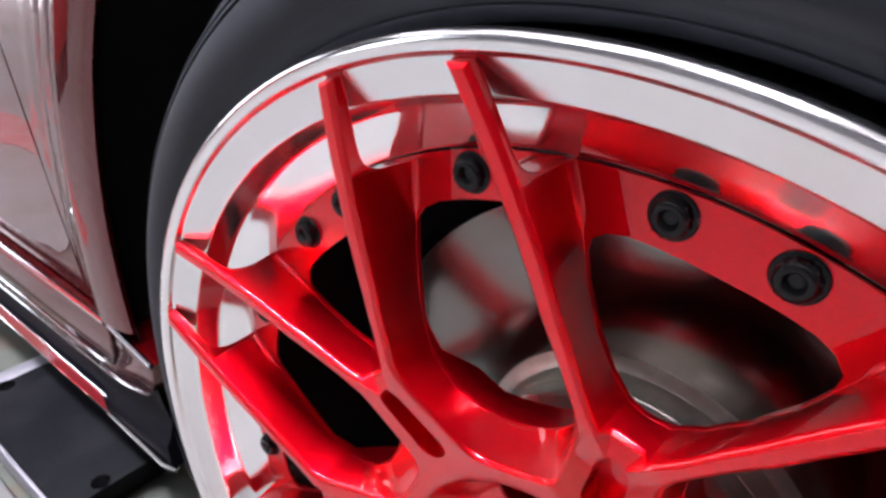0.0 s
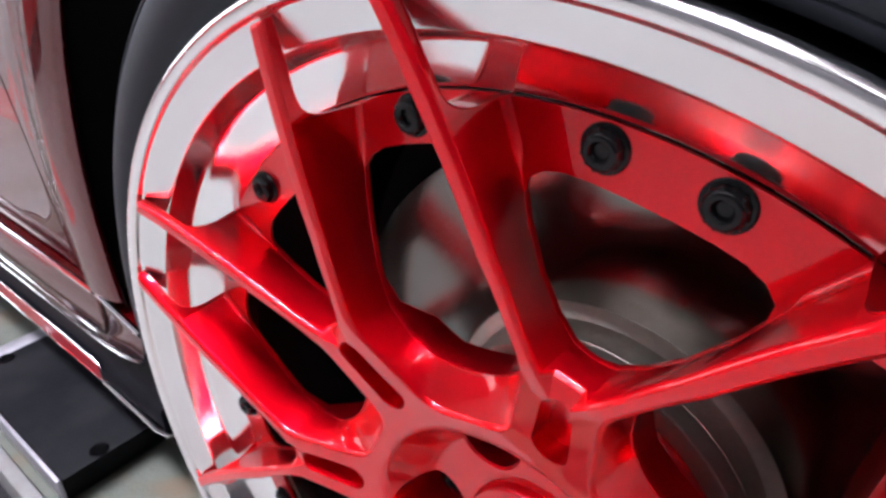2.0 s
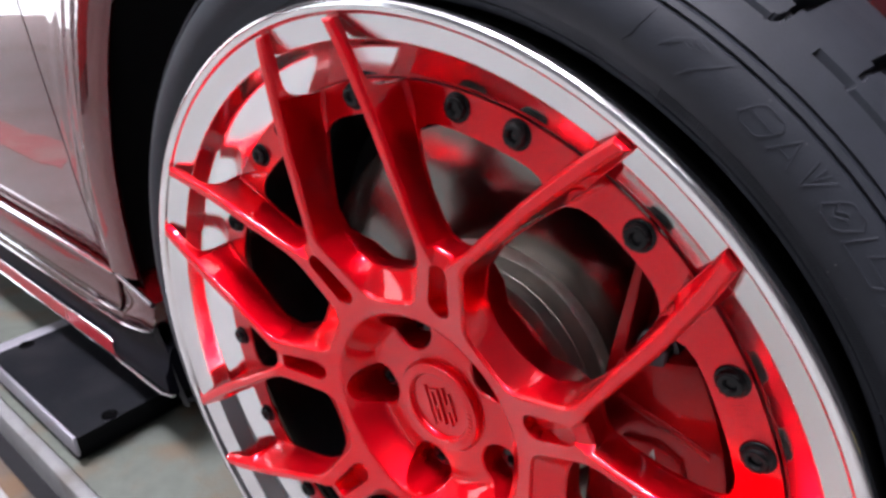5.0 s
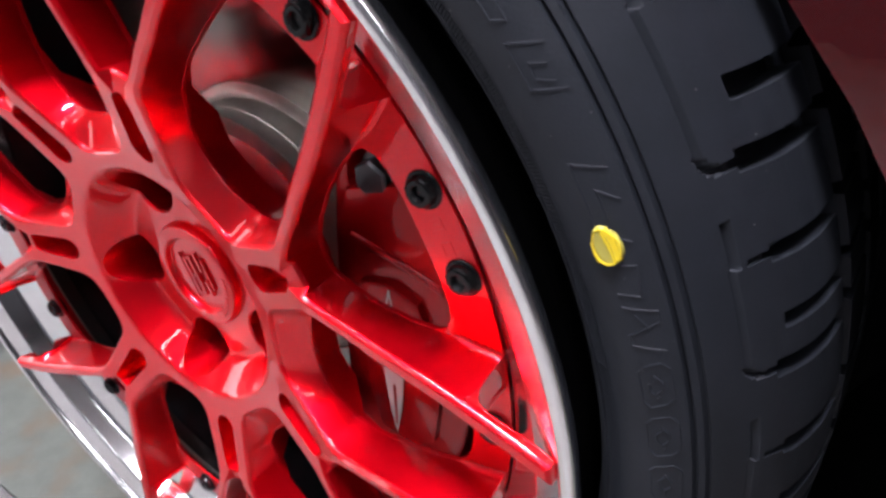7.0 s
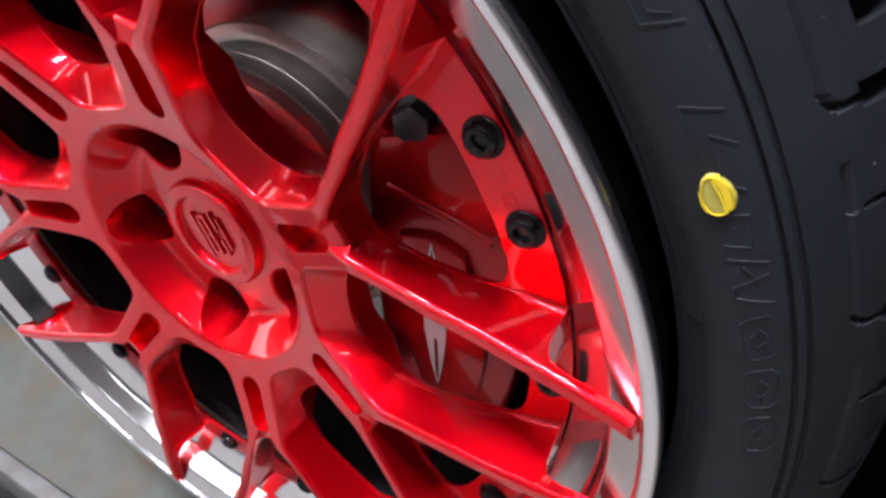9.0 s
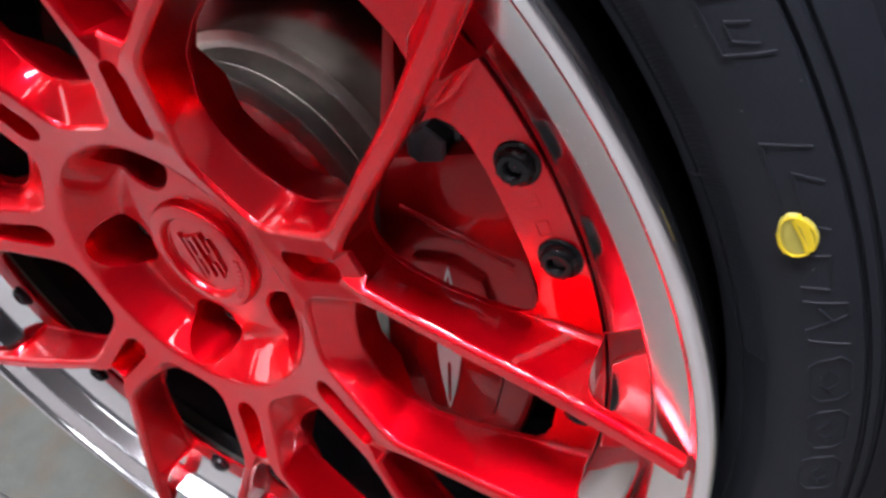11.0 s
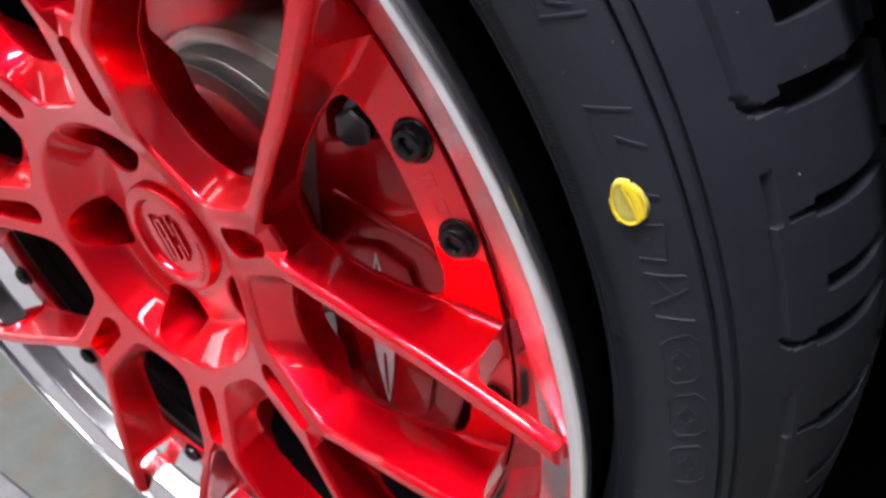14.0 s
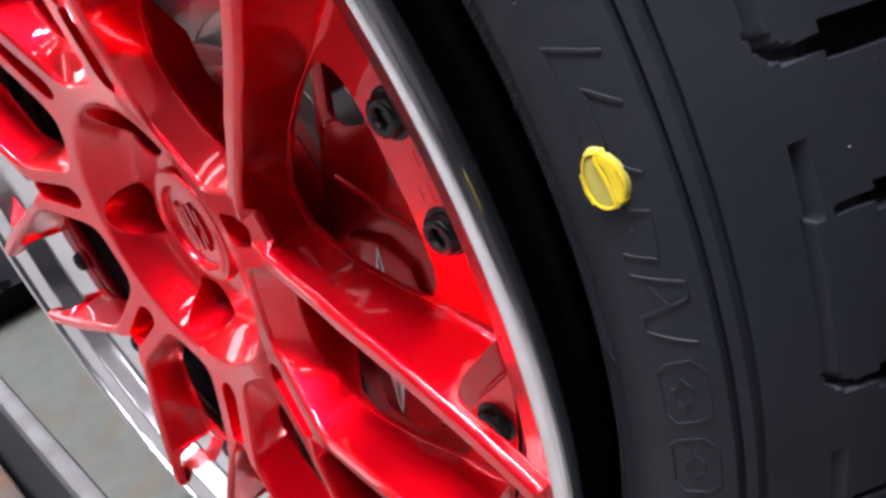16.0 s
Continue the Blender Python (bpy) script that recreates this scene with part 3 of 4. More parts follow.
part("flange_mark", join(flange_bar(0.2040, 0.2046, MA + 0.9, MA + 2.6), flange_bar(0.2086, 0.2092, MA + 0.9, MA + 2.6), flange_bar(0.2040, 0.2092, MA + 0.9, MA + 1.08), flange_bar(0.2040, 0.2092, MA + 2.42, MA + 2.6)), CANDY, wheel, "small raised plain bars on the bolt flange")

# -- tyre --
SIDE = [(0.2585, 0.002), (0.2610, 0.0080), (0.2635, 0.0112), (0.2645, 0.0122), (0.2652, 0.0117), (0.2660, 0.0132), (0.2688, 0.0152), (0.2705, 0.0163), (0.2712, 0.0171), (0.2725, 0.0178), (0.2745, 0.0187), (0.2775, 0.0196), (0.2810, 0.0203),
        (0.2850, 0.0203), (0.2890, 0.0196), (0.2925, 0.0184), (0.2950, 0.0170), (0.2956, 0.0148), (0.2963, 0.0149), (0.2967, 0.0164), (0.2985, 0.0152), (0.2992, 0.0128), (0.2998, 0.0128), (0.3002, 0.0140), (0.3020, 0.0122), (0.3045, 0.0090)]
TREAD_H = [0.0090, 0.0045, 0.0, -0.005, -0.012, -0.020, -0.030, -0.050, -0.080, -0.110, -0.140]
TREAD_R = [0.3045, 0.3080, 0.3118, 0.3152, 0.3188, 0.3217, 0.3243, 0.3272, 0.3292, 0.3300, 0.3300]
PITCH = 360 / 31


def tyre():
    hs = []
    h = 0.0085
    while h > -0.034:
        hs.append(h)
        h -= 0.0007 if h > -0.002 else 0.0014
    hs += [-0.0360, -0.0465, -0.0470, -0.0570, -0.0575, -0.070, -0.0825, -0.0830, -0.0930, -0.0935, -0.11, -0.1185, -0.1190, -0.1290, -0.1295, -0.140]
    rows = [(r, h, False) for r, h in SIDE] + [(float(np.interp(-h, [-q for q in TREAD_H], TREAD_R)), h, True) for h in hs]
    # one pitch holds a hooked groove (at 0), a stub groove (at 5.0) and a blunt one (at 8.9)
    cuts = [(0.0, 0.50), (5.0, 0.46), (8.9, 0.46)]
    cols = []
    for c, w in cuts:
        for s in (-w - 0.06, -w + 0.04, -w * 0.45, -w * 0.4, 0.0, w * 0.4, w * 0.45, w - 0.04, w + 0.06):
            cols.append((c + s) % PITCH)
    cols += [(5.0 - 2.6) % PITCH, (5.0 - 2.5) % PITCH, (PITCH - 4.2), (PITCH - 4.1)]
    cols += [PITCH * i / 22 for i in range(22)] + [PITCH - 0.12 * i for i in range(1, 10)]
    cols = sorted(set(round(c, 3) for c in cols))
    spans = [11.9, 13.4, 11.9, 13.4, 11.9, 15.6, 13.4, 11.9, 13.4, 11.9, 15.6, 11.9, 13.4, 11.9, 13.4, 11.9, 15.6, 11.9, 13.4, 11.9, 13.4, 11.9, 13.4, 15.6, 11.9, 13.4, 15.6]
    spans = [q * 360 / sum(spans) for q in spans]
    angs = [62.4 + sum(spans[:k]) + c * spans[k] / PITCH for k in range(len(spans)) for c in cols]
    local = [c for k in range(len(spans)) for c in cols]
    n = len(angs)

    def sweep(h):
        return -32.0 * max(0.0, -h - 0.004) + 600 * max(0.0, -h - 0.015) ** 2

    def depth(c, h):
        d = 0.0
        def near(at, w):
            return abs((c - at + PITCH / 2) % PITCH - PITCH / 2) < w
        if h < -0.0365:
            for g0, g1 in ((-0.0572, -0.0468), (-0.0932, -0.0828), (-0.1292, -0.1188)):
                if g0 <= h <= g1:
                    return 0.0075
            if h < -0.05:
                return 0.006 if any(near(a, 0.30) for a, _ in cuts) else 0.0
        def ramp(h0):
            return min(1.0, max(0.0, (h0 - h) / 0.008))
        if near(0.0, 0.48) and h < -0.0055 or near(0.0, 0.22) and h < -0.0015:
            d = max(d, 0.0022 + 0.0070 * ramp(-0.004))
        if near(-3.8, 2.85) and 0.0027 < h < 0.0042:
            d = max(d, 0.0030)
        u = (c + PITCH / 2) % PITCH - PITCH / 2 + 0.95
        if u > 0 and h > -0.0015 and abs(math.hypot(u * 0.0054, h + 0.0015) - 0.005) < 0.0009:
            d = max(d, 0.0030)
        if near(5.0, 0.44) and h < -0.0085 or near(5.0, 0.2) and h < -0.001:
            d = max(d, 0.0018 + 0.0072 * ramp(-0.007))
        if near(3.75, 1.27) and 0.0013 < h < 0.0030:
            d = max(d, 0.0030)
        if near(8.9, 0.44) and h < -0.0095:
            d = max(d, 0.0006 + 0.0085 * ramp(-0.009))
        return d

    verts, faces = [], []
    for r, h, tread in rows:
        s = sweep(h) if tread else 0.0
        for a, c in zip(angs, local):
            verts.append(W(r - (depth(c, h) if tread else 0.0), a - s, h))
    for j in range(len(rows) - 1):
        for i in range(n):
            k = (i + 1) % n
            faces.append((j * n + i, j * n + k, (j + 1) * n + k, (j + 1) * n + i))
    back = lathe([(0.3300, -0.140), (0.325, -0.175), (0.305, -0.215), (0.27, -0.222), (0.245, -0.20)], 180)
    return join((verts, faces), back)


part("tyre", tyre(), RUBBER, wheel, "low-profile black tyre with hooked shoulder tread grooves", sharp=30)


def side_h(r):
    return float(np.interp(r, [p[0] for p in SIDE], [p[1] for p in SIDE]))


def stroke(points, width, lift=0.00028):
    """A raised line on the sidewall through (radius, angle) points."""
    dense = []
    for (r0, a0), (r1, a1) in zip(points, points[1:]):
        n = max(2, int(math.hypot(r1 - r0, radians(a1 - a0) * r0) / 0.0015))
        dense += [(r0 + (r1 - r0) * i / n, a0 + (a1 - a0) * i / n) for i in range(n)]
    dense.append(points[-1])
    verts, faces = [], []
    for i, (r, a) in enumerate(dense):
        r0, a0 = dense[max(0, i - 1)]
        r1, a1 = dense[min(len(dense) - 1, i + 1)]
        t = Vector((r1 - r0, radians(a1 - a0) * r))
        t = t.normalized() if t.length else Vector((1, 0))
        nr, na = -t.y * width / 2, math.degrees(t.x * width / 2 / r)
        for s, up in ((-1, -0.0004), (-0.55, lift), (0.55, lift), (1, -0.0004)):
            rr = r + s * nr
            verts.append(W(rr, a + s * na, side_h(rr) + up))
    for i in range(len(dense) - 1):
        for j in range(3):
            faces.append((i * 4 + j, i * 4 + j + 1, i * 4 + j + 5, i * 4 + j + 4))
    return verts, faces


def box_mark(a0, a1, r0, r1, slant=0.0):
    """An outlined plain block on the sidewall."""
    c, e = 0.0022, 0.45
    return stroke([(r0 + c, a0), (r1 - c, a0 + slant), (r1, a0 + e + slant), (r1, a1 - e + slant), (r1 - c, a1 + slant), (r0 + c, a1), (r0, a1 - e), (r0, a0 + e), (r0 + c, a0)], 0.0010, 0.0003)


R0, R1 = 0.2828, 0.2922
marks = [stroke([(R1, 59.7), (R0, 58.8), (R0, 62.7), (R0 + 0.004, 62.9), (R0 + 0.004, 60.6), (R1, 61.5)], 0.0011)]
marks.append(stroke([(R1 - 0.001, 64.0), (R0 + 0.004, 63.4), (R0 + 0.003, 65.2), (R1 - 0.002, 65.4), (R1 - 0.003, 67.3), (R0, 67.0)], 0.0011))
marks.append(join(stroke([(R0, 67.9), (R1, 68.3), (R1, 69.0), (R0, 69.8), (R0, 70.5), (R1, 70.9)], 0.0011), stroke([(R0 + 0.003, 68.4), (R1 - 0.003, 69.4)], 0.0009)))
for a in (72.0, 75.9, 79.8):
    marks.append(join(box_mark(a, a + 3.0, R0, R1, -0.3), box_mark(a + 0.8, a + 2.2, R0 + 0.0028, R1 - 0.0028, -0.2)))
marks.append(join(stroke([(R1, 52.6), (R0, 51.6), (R0, 54.4), (R1, 55.2)], 0.0011), stroke([(R1 - 0.002, 53.6), (R0 + 0.003, 53.1)], 0.0011), stroke([(R0 + 0.003, 53.1), (R0 + 0.003, 54.0), (R1 - 0.002, 54.6)], 0.0009)))
marks.append(stroke([(R1, 47.4), (R0, 46.6), (R0, 50.2), (R0 + 0.004, 50.7), (R0 + 0.004, 48.2), (R1, 48.8)], 0.0011))
marks.append(join(box_mark(43.7, 46.0, R0, R1, 0.6), box_mark(44.3, 45.4, R0 + 0.0028, R1 - 0.0028, 0.4)))
marks.append(join(stroke([(R1, 41.4), (R0, 41.9), (R1, 43.2)], 0.0011), stroke([(R1, 42.1), (R0 + 0.004, 42.1), (R1, 42.6)], 0.0009)))
marks.append(join(stroke([(R0, 38.6), (R1, 39.7), (R0, 40.6)], 0.0011), stroke([(R0 + 0.003, 39.1), (R0 + 0.003, 40.1)], 0.0009)))
marks.append(join(box_mark(35.4, 37.9, R0, R1, 0.6), stroke([(R0 + 0.0047, 35.9), (R0 + 0.0047, 38.0)], 0.0010)))
for shape in marks:
    part("sidewall_mark", shape, RUBBER, wheel, "raised plain lettering block on the sidewall")
crest = [stroke([(0.2790, 25.4), (0.2830, 25.8), (0.2945, 26.4)], 0.0010), stroke([(0.2790, 30.3), (0.2840, 30.9), (0.2945, 33.2)], 0.0010)]
crest += [stroke([(0.2850 + 0.0012 * q, 28.0 + 0.3 * q), (0.2905 + 0.0010 * q, 29.0 + 0.35 * q), (0.2895 + 0.0010 * q, 30.2 + 0.35 * q)], 0.0011) for q in range(4)]
part("sidewall_crest", join(*crest), RUBBER, wheel, "raised plain striped crest on the sidewall")
part("sidewall_tick", stroke([(0.2622, 60.62), (0.2672, 60.46)], 0.0010, 0.0007), RUBBER, wheel, "small raised radial tick near the tyre bead")
ribs = []
for i in range(160):
    a = 30.0 + i * 0.27
    ribs.append(stroke([(0.2660, a), (0.2716, a)], 0.0008, 0.0005))
part("rib_band", join(*ribs), RUBBER, wheel, "fine ribbed band on the sidewall")["kind"] = "stuff"
dot_pts = []
for i in range(28):
    t = 2 * math.pi * i / 28
    k = 1 + 0.05 * math.sin(3 * t + 0.7)
    dot_pts.append((0.2845 + 0.0044 * k * math.cos(t), 63.9 + math.degrees(0.0063 * k * math.sin(t) / 0.2845)))
dv, df = [W(0.2845, 63.9, side_h(0.2845) + 0.0011)], []
for s, up in ((0.6, 0.0011), (0.93, 0.0009), (1.0, -0.0002)):
    dv += [W(0.2845 + (r - 0.2845) * s, 63.9 + (a - 63.9) * s, side_h(0.2845 + (r - 0.2845) * s) + up) for r, a in dot_pts]
for i in range(28):
    k = (i + 1) % 28
    df.append((0, 1 + i, 1 + k))
    for s in (0, 1):
        df.append((1 + s * 28 + i, 1 + s * 28 + k, 1 + s * 28 + 28 + k, 1 + s * 28 + 28 + i))
part("paint_dot", (dv, df), PALEYELLOW, wheel, "pale yellow paint dot on the tyre sidewall")
rim_pts = [(0.2845 + (r - 0.2845) * 0.86, 63.9 + (a - 63.9) * 0.86) for r, a in dot_pts]
part("paint_dot_rim", join(stroke(rim_pts + rim_pts[:1], 0.0006, 0.0013), stroke([(0.2852, 62.85), (0.2866, 63.3), (0.2870, 64.0), (0.2867, 64.75)], 0.0026, 0.0014), stroke([(0.2846, 62.95), (0.2853, 63.6), (0.2857, 64.3), (0.2858, 64.9)], 0.0010, 0.0015), stroke([(0.2808, 63.5), (0.2806, 64.2), (0.2814, 64.7)], 0.0012, 0.0014)), YELLOW, wheel, "thicker bright yellow rim of the paint dot")

# a little pale dust on sidewall and shoulder
rng = random.Random(4)
dust = []
for _ in range(28):
    a = rng.uniform(35, 110)
    if rng.random() < 0.6:
        r = rng.uniform(0.272, 0.2945)
        h = side_h(r) + 0.0002
    else:
        h = rng.uniform(-0.022, 0.006)
        r = float(np.interp(-h, [-q for q in TREAD_H], TREAD_R)) + 0.0002
    e = rng.uniform(0.00018, 0.0004)
    da = math.degrees(e / r)
    dust.append(([W(r, a - da, h), W(r + e * 0.6, a, h - e * 0.6), W(r, a + da, h), W(r - e * 0.6, a, h + e * 0.6), W(r + e * 0.5, a, h + e * 0.5)], [(0, 1, 4), (1, 2, 4), (2, 3, 4), (3, 0, 4)]))
part("dust_specks", join(*dust), DUST, wheel, "scattered pale dust specks on the rubber")["kind"] = "stuff"

# -- brake --
disc = part("brake_disc", lathe([(0.0950, -0.0835), (0.0955, -0.0800), (0.0970, -0.0795), (0.1760, -0.0795), (0.1778, -0.0812), (0.1778, -0.104), (0.176, -0.106), (0.095, -0.106)], 180), ROTOR, car, "smooth dark grey iron brake disc")
disc.location = (0, 0, AXLE)
part("disc_hat", lathe([(0.070, -0.0532), (0.0838, -0.0532), (0.0850, -0.0540), (0.0856, -0.0556), (0.0858, -0.0640), (0.0862, -0.0644), (0.0862, -0.0652), (0.0858, -0.0656), (0.0858, -0.0770), (0.0866, -0.0795), (0.0884, -0.0805), (0.0905, -0.0812), (0.0952, -0.0815)], 150), HAT, disc, "grey machined hat of the brake disc")
part("disc_shield", lathe([(0.02, -0.13), (0.215, -0.13), (0.215, -0.135)], 90), MATTEBLACK, disc, "black splash shield behind the disc")


def slab(plan, front, back, bevel=0.0015):
    """A plate of (x, z) outline between two depths, its front edge rounded."""
    n = len(plan)
    area = sum(plan[k - 1][0] * plan[k][1] - plan[k][0] * plan[k - 1][1] for k in range(n))
    sign = 1 if area > 0 else -1
    rings = [(plan, back), (plan, front + bevel), (inset(plan, sign * bevel * 0.3), front + bevel * 0.3), (inset(plan, sign * bevel), front)]
    verts = [(x, y, z) for ring, y in rings for x, z in ring]
    faces = [(k * n + i, k * n + (i + 1) % n, (k + 1) * n + (i + 1) % n, (k + 1) * n + i) for k in range(3) for i in range(n)]
    return verts, faces + [tuple(range(3 * n, 4 * n))]


MIDZ = -0.0046


def caliper_outline():
    left = [(0.1160, 0.0900), (0.1070, 0.0680), (0.1040, 0.0300)]
    right = []
    for a in range(58, 93, 5):
        x, z = pol(0.184, a)
        right.append((x, z - MIDZ))
    half = [(x, z) for x, z in left[::-1]] + right
    return [(x, MIDZ + z) for x, z in half] + [(x, MIDZ - z) for x, z in reversed(half)]


caliper = part("brake_caliper", slab(caliper_outline(), 0.0235, 0.112, 0.0045), CALIPER, car, "glossy red brake caliper with white emblem", sharp=40)
caliper.location = (0, 0, AXLE)
for up in (1, -1):
    def half_z(plan):
        return [(x, z) if up > 0 else (x, 2 * MIDZ - z) for x, z in plan]
    part("caliper_arm", slab(half_z([(0.1065, 0.0640), (0.1170, 0.1414), (0.1215, 0.1385), (0.1175, 0.0880), (0.1225, 0.0840), (0.1225, 0.0640)]), 0.0262, 0.100, 0.0015), CALIPER, caliper, sharp=40)
    part("caliper_web", slab(half_z([(0.1150, 0.0800), (0.1200, 0.1380), (0.1420, 0.1200), (0.1620, 0.0900), (0.1600, 0.0800)]), 0.0520, 0.100, 0.0020), CALIPER, caliper, "recessed red web behind the bolt", sharp=40)


def emblem():
    """A tall thin white lens with a slit in each half, lying on the caliper's face."""
    verts, faces = [], []
    L, Wd, N = 0.0478, 0.0062, 24
    for s in (1, -1):
        for side in (1, -1):
            o = len(verts)
            for i in range(N + 1):
                t = i / N
                z = s * L * t
                outer = Wd * (1 - t ** 1.7)
                inner = 0.0009 * max(0.0, min(1.0, (t - 0.26) / 0.03, (0.90 - t) / 0.06))
                verts += [(side * inner, 0, z), (side * outer, 0, z)]
            for i in range(N):
                faces.append((o + 2 * i, o + 2 * i + 1, o + 2 * i + 3, o + 2 * i + 2))
    return verts, faces


em = part("emblem", emblem(), WHITE, caliper, "tall white lens-shaped emblem")
em.location, em.rotation_euler = (0.1422, 0.0176, -0.0046), (0, radians(1), 0)
plate_plan = [(0.1245, 0.0400), (0.1420, 0.0440), (0.1575, 0.0380), (0.1660, 0.0150), (0.1680, -0.0200), (0.1640, -0.0480), (0.1540, -0.0590), (0.1300, -0.0560), (0.1240, -0.0300), (0.1230, 0.0100)]
pn = len(plate_plan)
pin = inset(plate_plan, -0.0016)
part("emblem_plate", ([(x, 0.0240, z) for x, z in plate_plan] + [(x, 0.0196, z) for x, z in plate_plan] + [(x, 0.0186, z) for x, z in pin],
                      [(k * pn + i, k * pn + (i + 1) % pn, (k + 1) * pn + (i + 1) % pn, (k + 1) * pn + i) for k in (0, 1) for i in range(pn)] + [tuple(range(2 * pn, 3 * pn))]), CALIPER, caliper, "flat raised panel under the emblem")
part("caliper_rib", ([(x, 0.0243 + 0.0022 * math.cos(2 * math.pi * i / 12), z + 0.0026 * math.sin(2 * math.pi * i / 12)) for x, z in ((0.1190, 0.0615), (0.1295, 0.0590), (0.1470, 0.0545), (0.1646, 0.0494), (0.1700, 0.0470)) for i in range(12)],
                     [(j * 12 + i, j * 12 + (i + 1) % 12, j * 12 + 12 + (i + 1) % 12, j * 12 + 12 + i) for j in range(4) for i in range(12)]), CALIPER, caliper, "narrow raised rib across the caliper")
hexb = part("caliper_bolt", join(lathe([(0.0001, 0.010), (0.0084, 0.010), (0.0096, 0.009), (0.0096, 0.001)], 6), lathe([(0.0085, 0.002), (0.0115, 0.0015), (0.0115, -0.0175)], 24)), DARKSTEEL, caliper, "black hexagon bolt at the caliper's end")
hexb.location = (0.1320, 0.0340, 0.0925)

# -- bodywork --
ARCH_X, ARCH_Z = -0.0695, -0.0315


def arch_r(a):
    """Radius of the wheel arch at a degrees above the front horizon."""
    return float(np.interp(a, [-15, 0, 25, 31, 42, 50, 90, 120, 140, 157, 178, 195], [0.436, 0.432, 0.419, 0.409, 0.399, 0.389, 0.392, 0.410, 0.418, 0.408, 0.402, 0.400]))


FLARE_D = [0.0, 0.003, 0.010, 0.020, 0.032, 0.042, 0.0465, 0.0490, 0.0520, 0.0580, 0.0660, 0.0740, 0.0800, 0.0830, 0.0860, 0.0920, 0.1020, 0.1100, 0.1150, 0.1200, 0.1300, 0.20, 1.6]
FLARE_Y = [0.0085, 0.0064, 0.0042, 0.0021, 0.0006, 0.0000, 0.0003, 0.0012, 0.0038, 0.0066, 0.0098, 0.0117, 0.0121, 0.0120, 0.0122, 0.0134, 0.0147, 0.0149, 0.0147, 0.0149, 0.0156, 0.0165, 0.022]


def skin_y(x, z):
    """How far in the body's skin lies: flared out towards the wheel arch, with a soft hollow outside the flare."""
    a = math.degrees(math.atan2(z - ARCH_Z, x - ARCH_X))
    d = math.hypot(x - ARCH_X, z - ARCH_Z) - arch_r(a if a > -90 else a + 360)
    c = 0.048 if x < 0 else 0.05
    y = 0.029 + 0.10 * d if x > 0 else 0.0305 + float(np.interp(d, FLARE_D, FLARE_Y))
    if x > 0:
        t = min(1.0, max(0.0, (d - c) / 0.026))
        y = 0.029 + 0.10 * min(d, c) + 0.0125 * t * t * (3 - 2 * t) + 0.006 * max(0.0, d - c - 0.026)
    return y + 0.05 * max(0.0, z - 0.10) ** 2 + 0.006 * max(0.0, -x - 0.7) ** 2


def arch(a, off=0.0):
    return (ARCH_X + (arch_r(a) + off) * math.cos(radians(a)), ARCH_Z + (arch_r(a) + off) * math.sin(radians(a)))


def skin(outline, name, mat, parent, label, step=0.012, thick=0.0035, push=0.0):
    xs, zs = [p[0] for p in outline], [p[1] for p in outline]
    dense = []
    for i in range(len(outline)):
        a, b = Vector(outline[i - 1]), Vector(outline[i])
        n = max(1, int((b - a).length / step))
        dense += [tuple(a + (b - a) * (k + 1) / n) for k in range(n)]
    grid = []
    x = min(xs)
    while x < max(xs):
        z = min(zs)
        while z < max(zs):
            if inside((x, z), dense):
                grid.append((x, z))
            z += step
        x += step
    pts, tris = filled(dense, [], grid)
    n = len(pts)
    verts = [(x, skin_y(x, z) + push, z) for x, z in pts] + [(x, skin_y(x, z) + push + thick, z) for x, z in pts]
    faces = list(tris) + [tuple(i + n for i in reversed(f)) for f in tris]
    m = len(dense)
    near = {}
    for i, p in enumerate(pts):
        near[(round(p[0], 5), round(p[1], 5))] = i
    idx = [near.get((round(p[0], 5), round(p[1], 5))) for p in dense]
    for i in range(m):
        a, b = idx[i - 1], idx[i]
        if a is not None and b is not None:
            faces.append((a, b, b + n, a + n))
    bm = bmesh.new()
    bm.from_mesh(mesh_of(name, verts, faces, False))
    bmesh.ops.recalc_face_normals(bm, faces=bm.faces[:])
    ob = part(name, bm, mat, parent, label, sharp=50)
    ob.location = (0, 0, AXLE)
    return ob


SEAM = [(-0.700, 0.62), (-0.655, 0.36), (-0.624, 0.209), (-0.592, 0.055), (-0.568, -0.059), (-0.562, -0.0735)]
left_arc = [arch(a) for a in range(90, 188, 3)]
skin([(-0.004 + x, z) for x, z in SEAM][::-1] + [(-1.9, 0.62), (-1.9, -0.0735)], "door", CARPAINT, car, "glossy door skin with streaked reflections", 0.022)
skin([(0.0 + x, z) for x, z in SEAM] + [(-0.475, -0.0735)] + left_arc[::-1] + [(ARCH_X, 0.62)], "fender", CARPAINT, car, "flared glossy dark red fender behind the wheel", 0.006)
mould = [arch(a) for a in range(90, -13, -3)]
mould_out = [arch(a, 0.024) for a in range(-12, 91, 3)]
skin(mould + mould_out, "arch_molding", CARPAINT, car, "dark red molding round the front of the wheel arch", 0.008)
front_arc = [arch(a, 0.033) for a in range(90, -13, -3)]
skin(front_arc + [(1.1, -0.137), (1.1, 0.62), (ARCH_X, 0.62)], "front_fender", CARPAINT, car, "glossy red bodywork ahead of the wheel", 0.02, push=0.014)


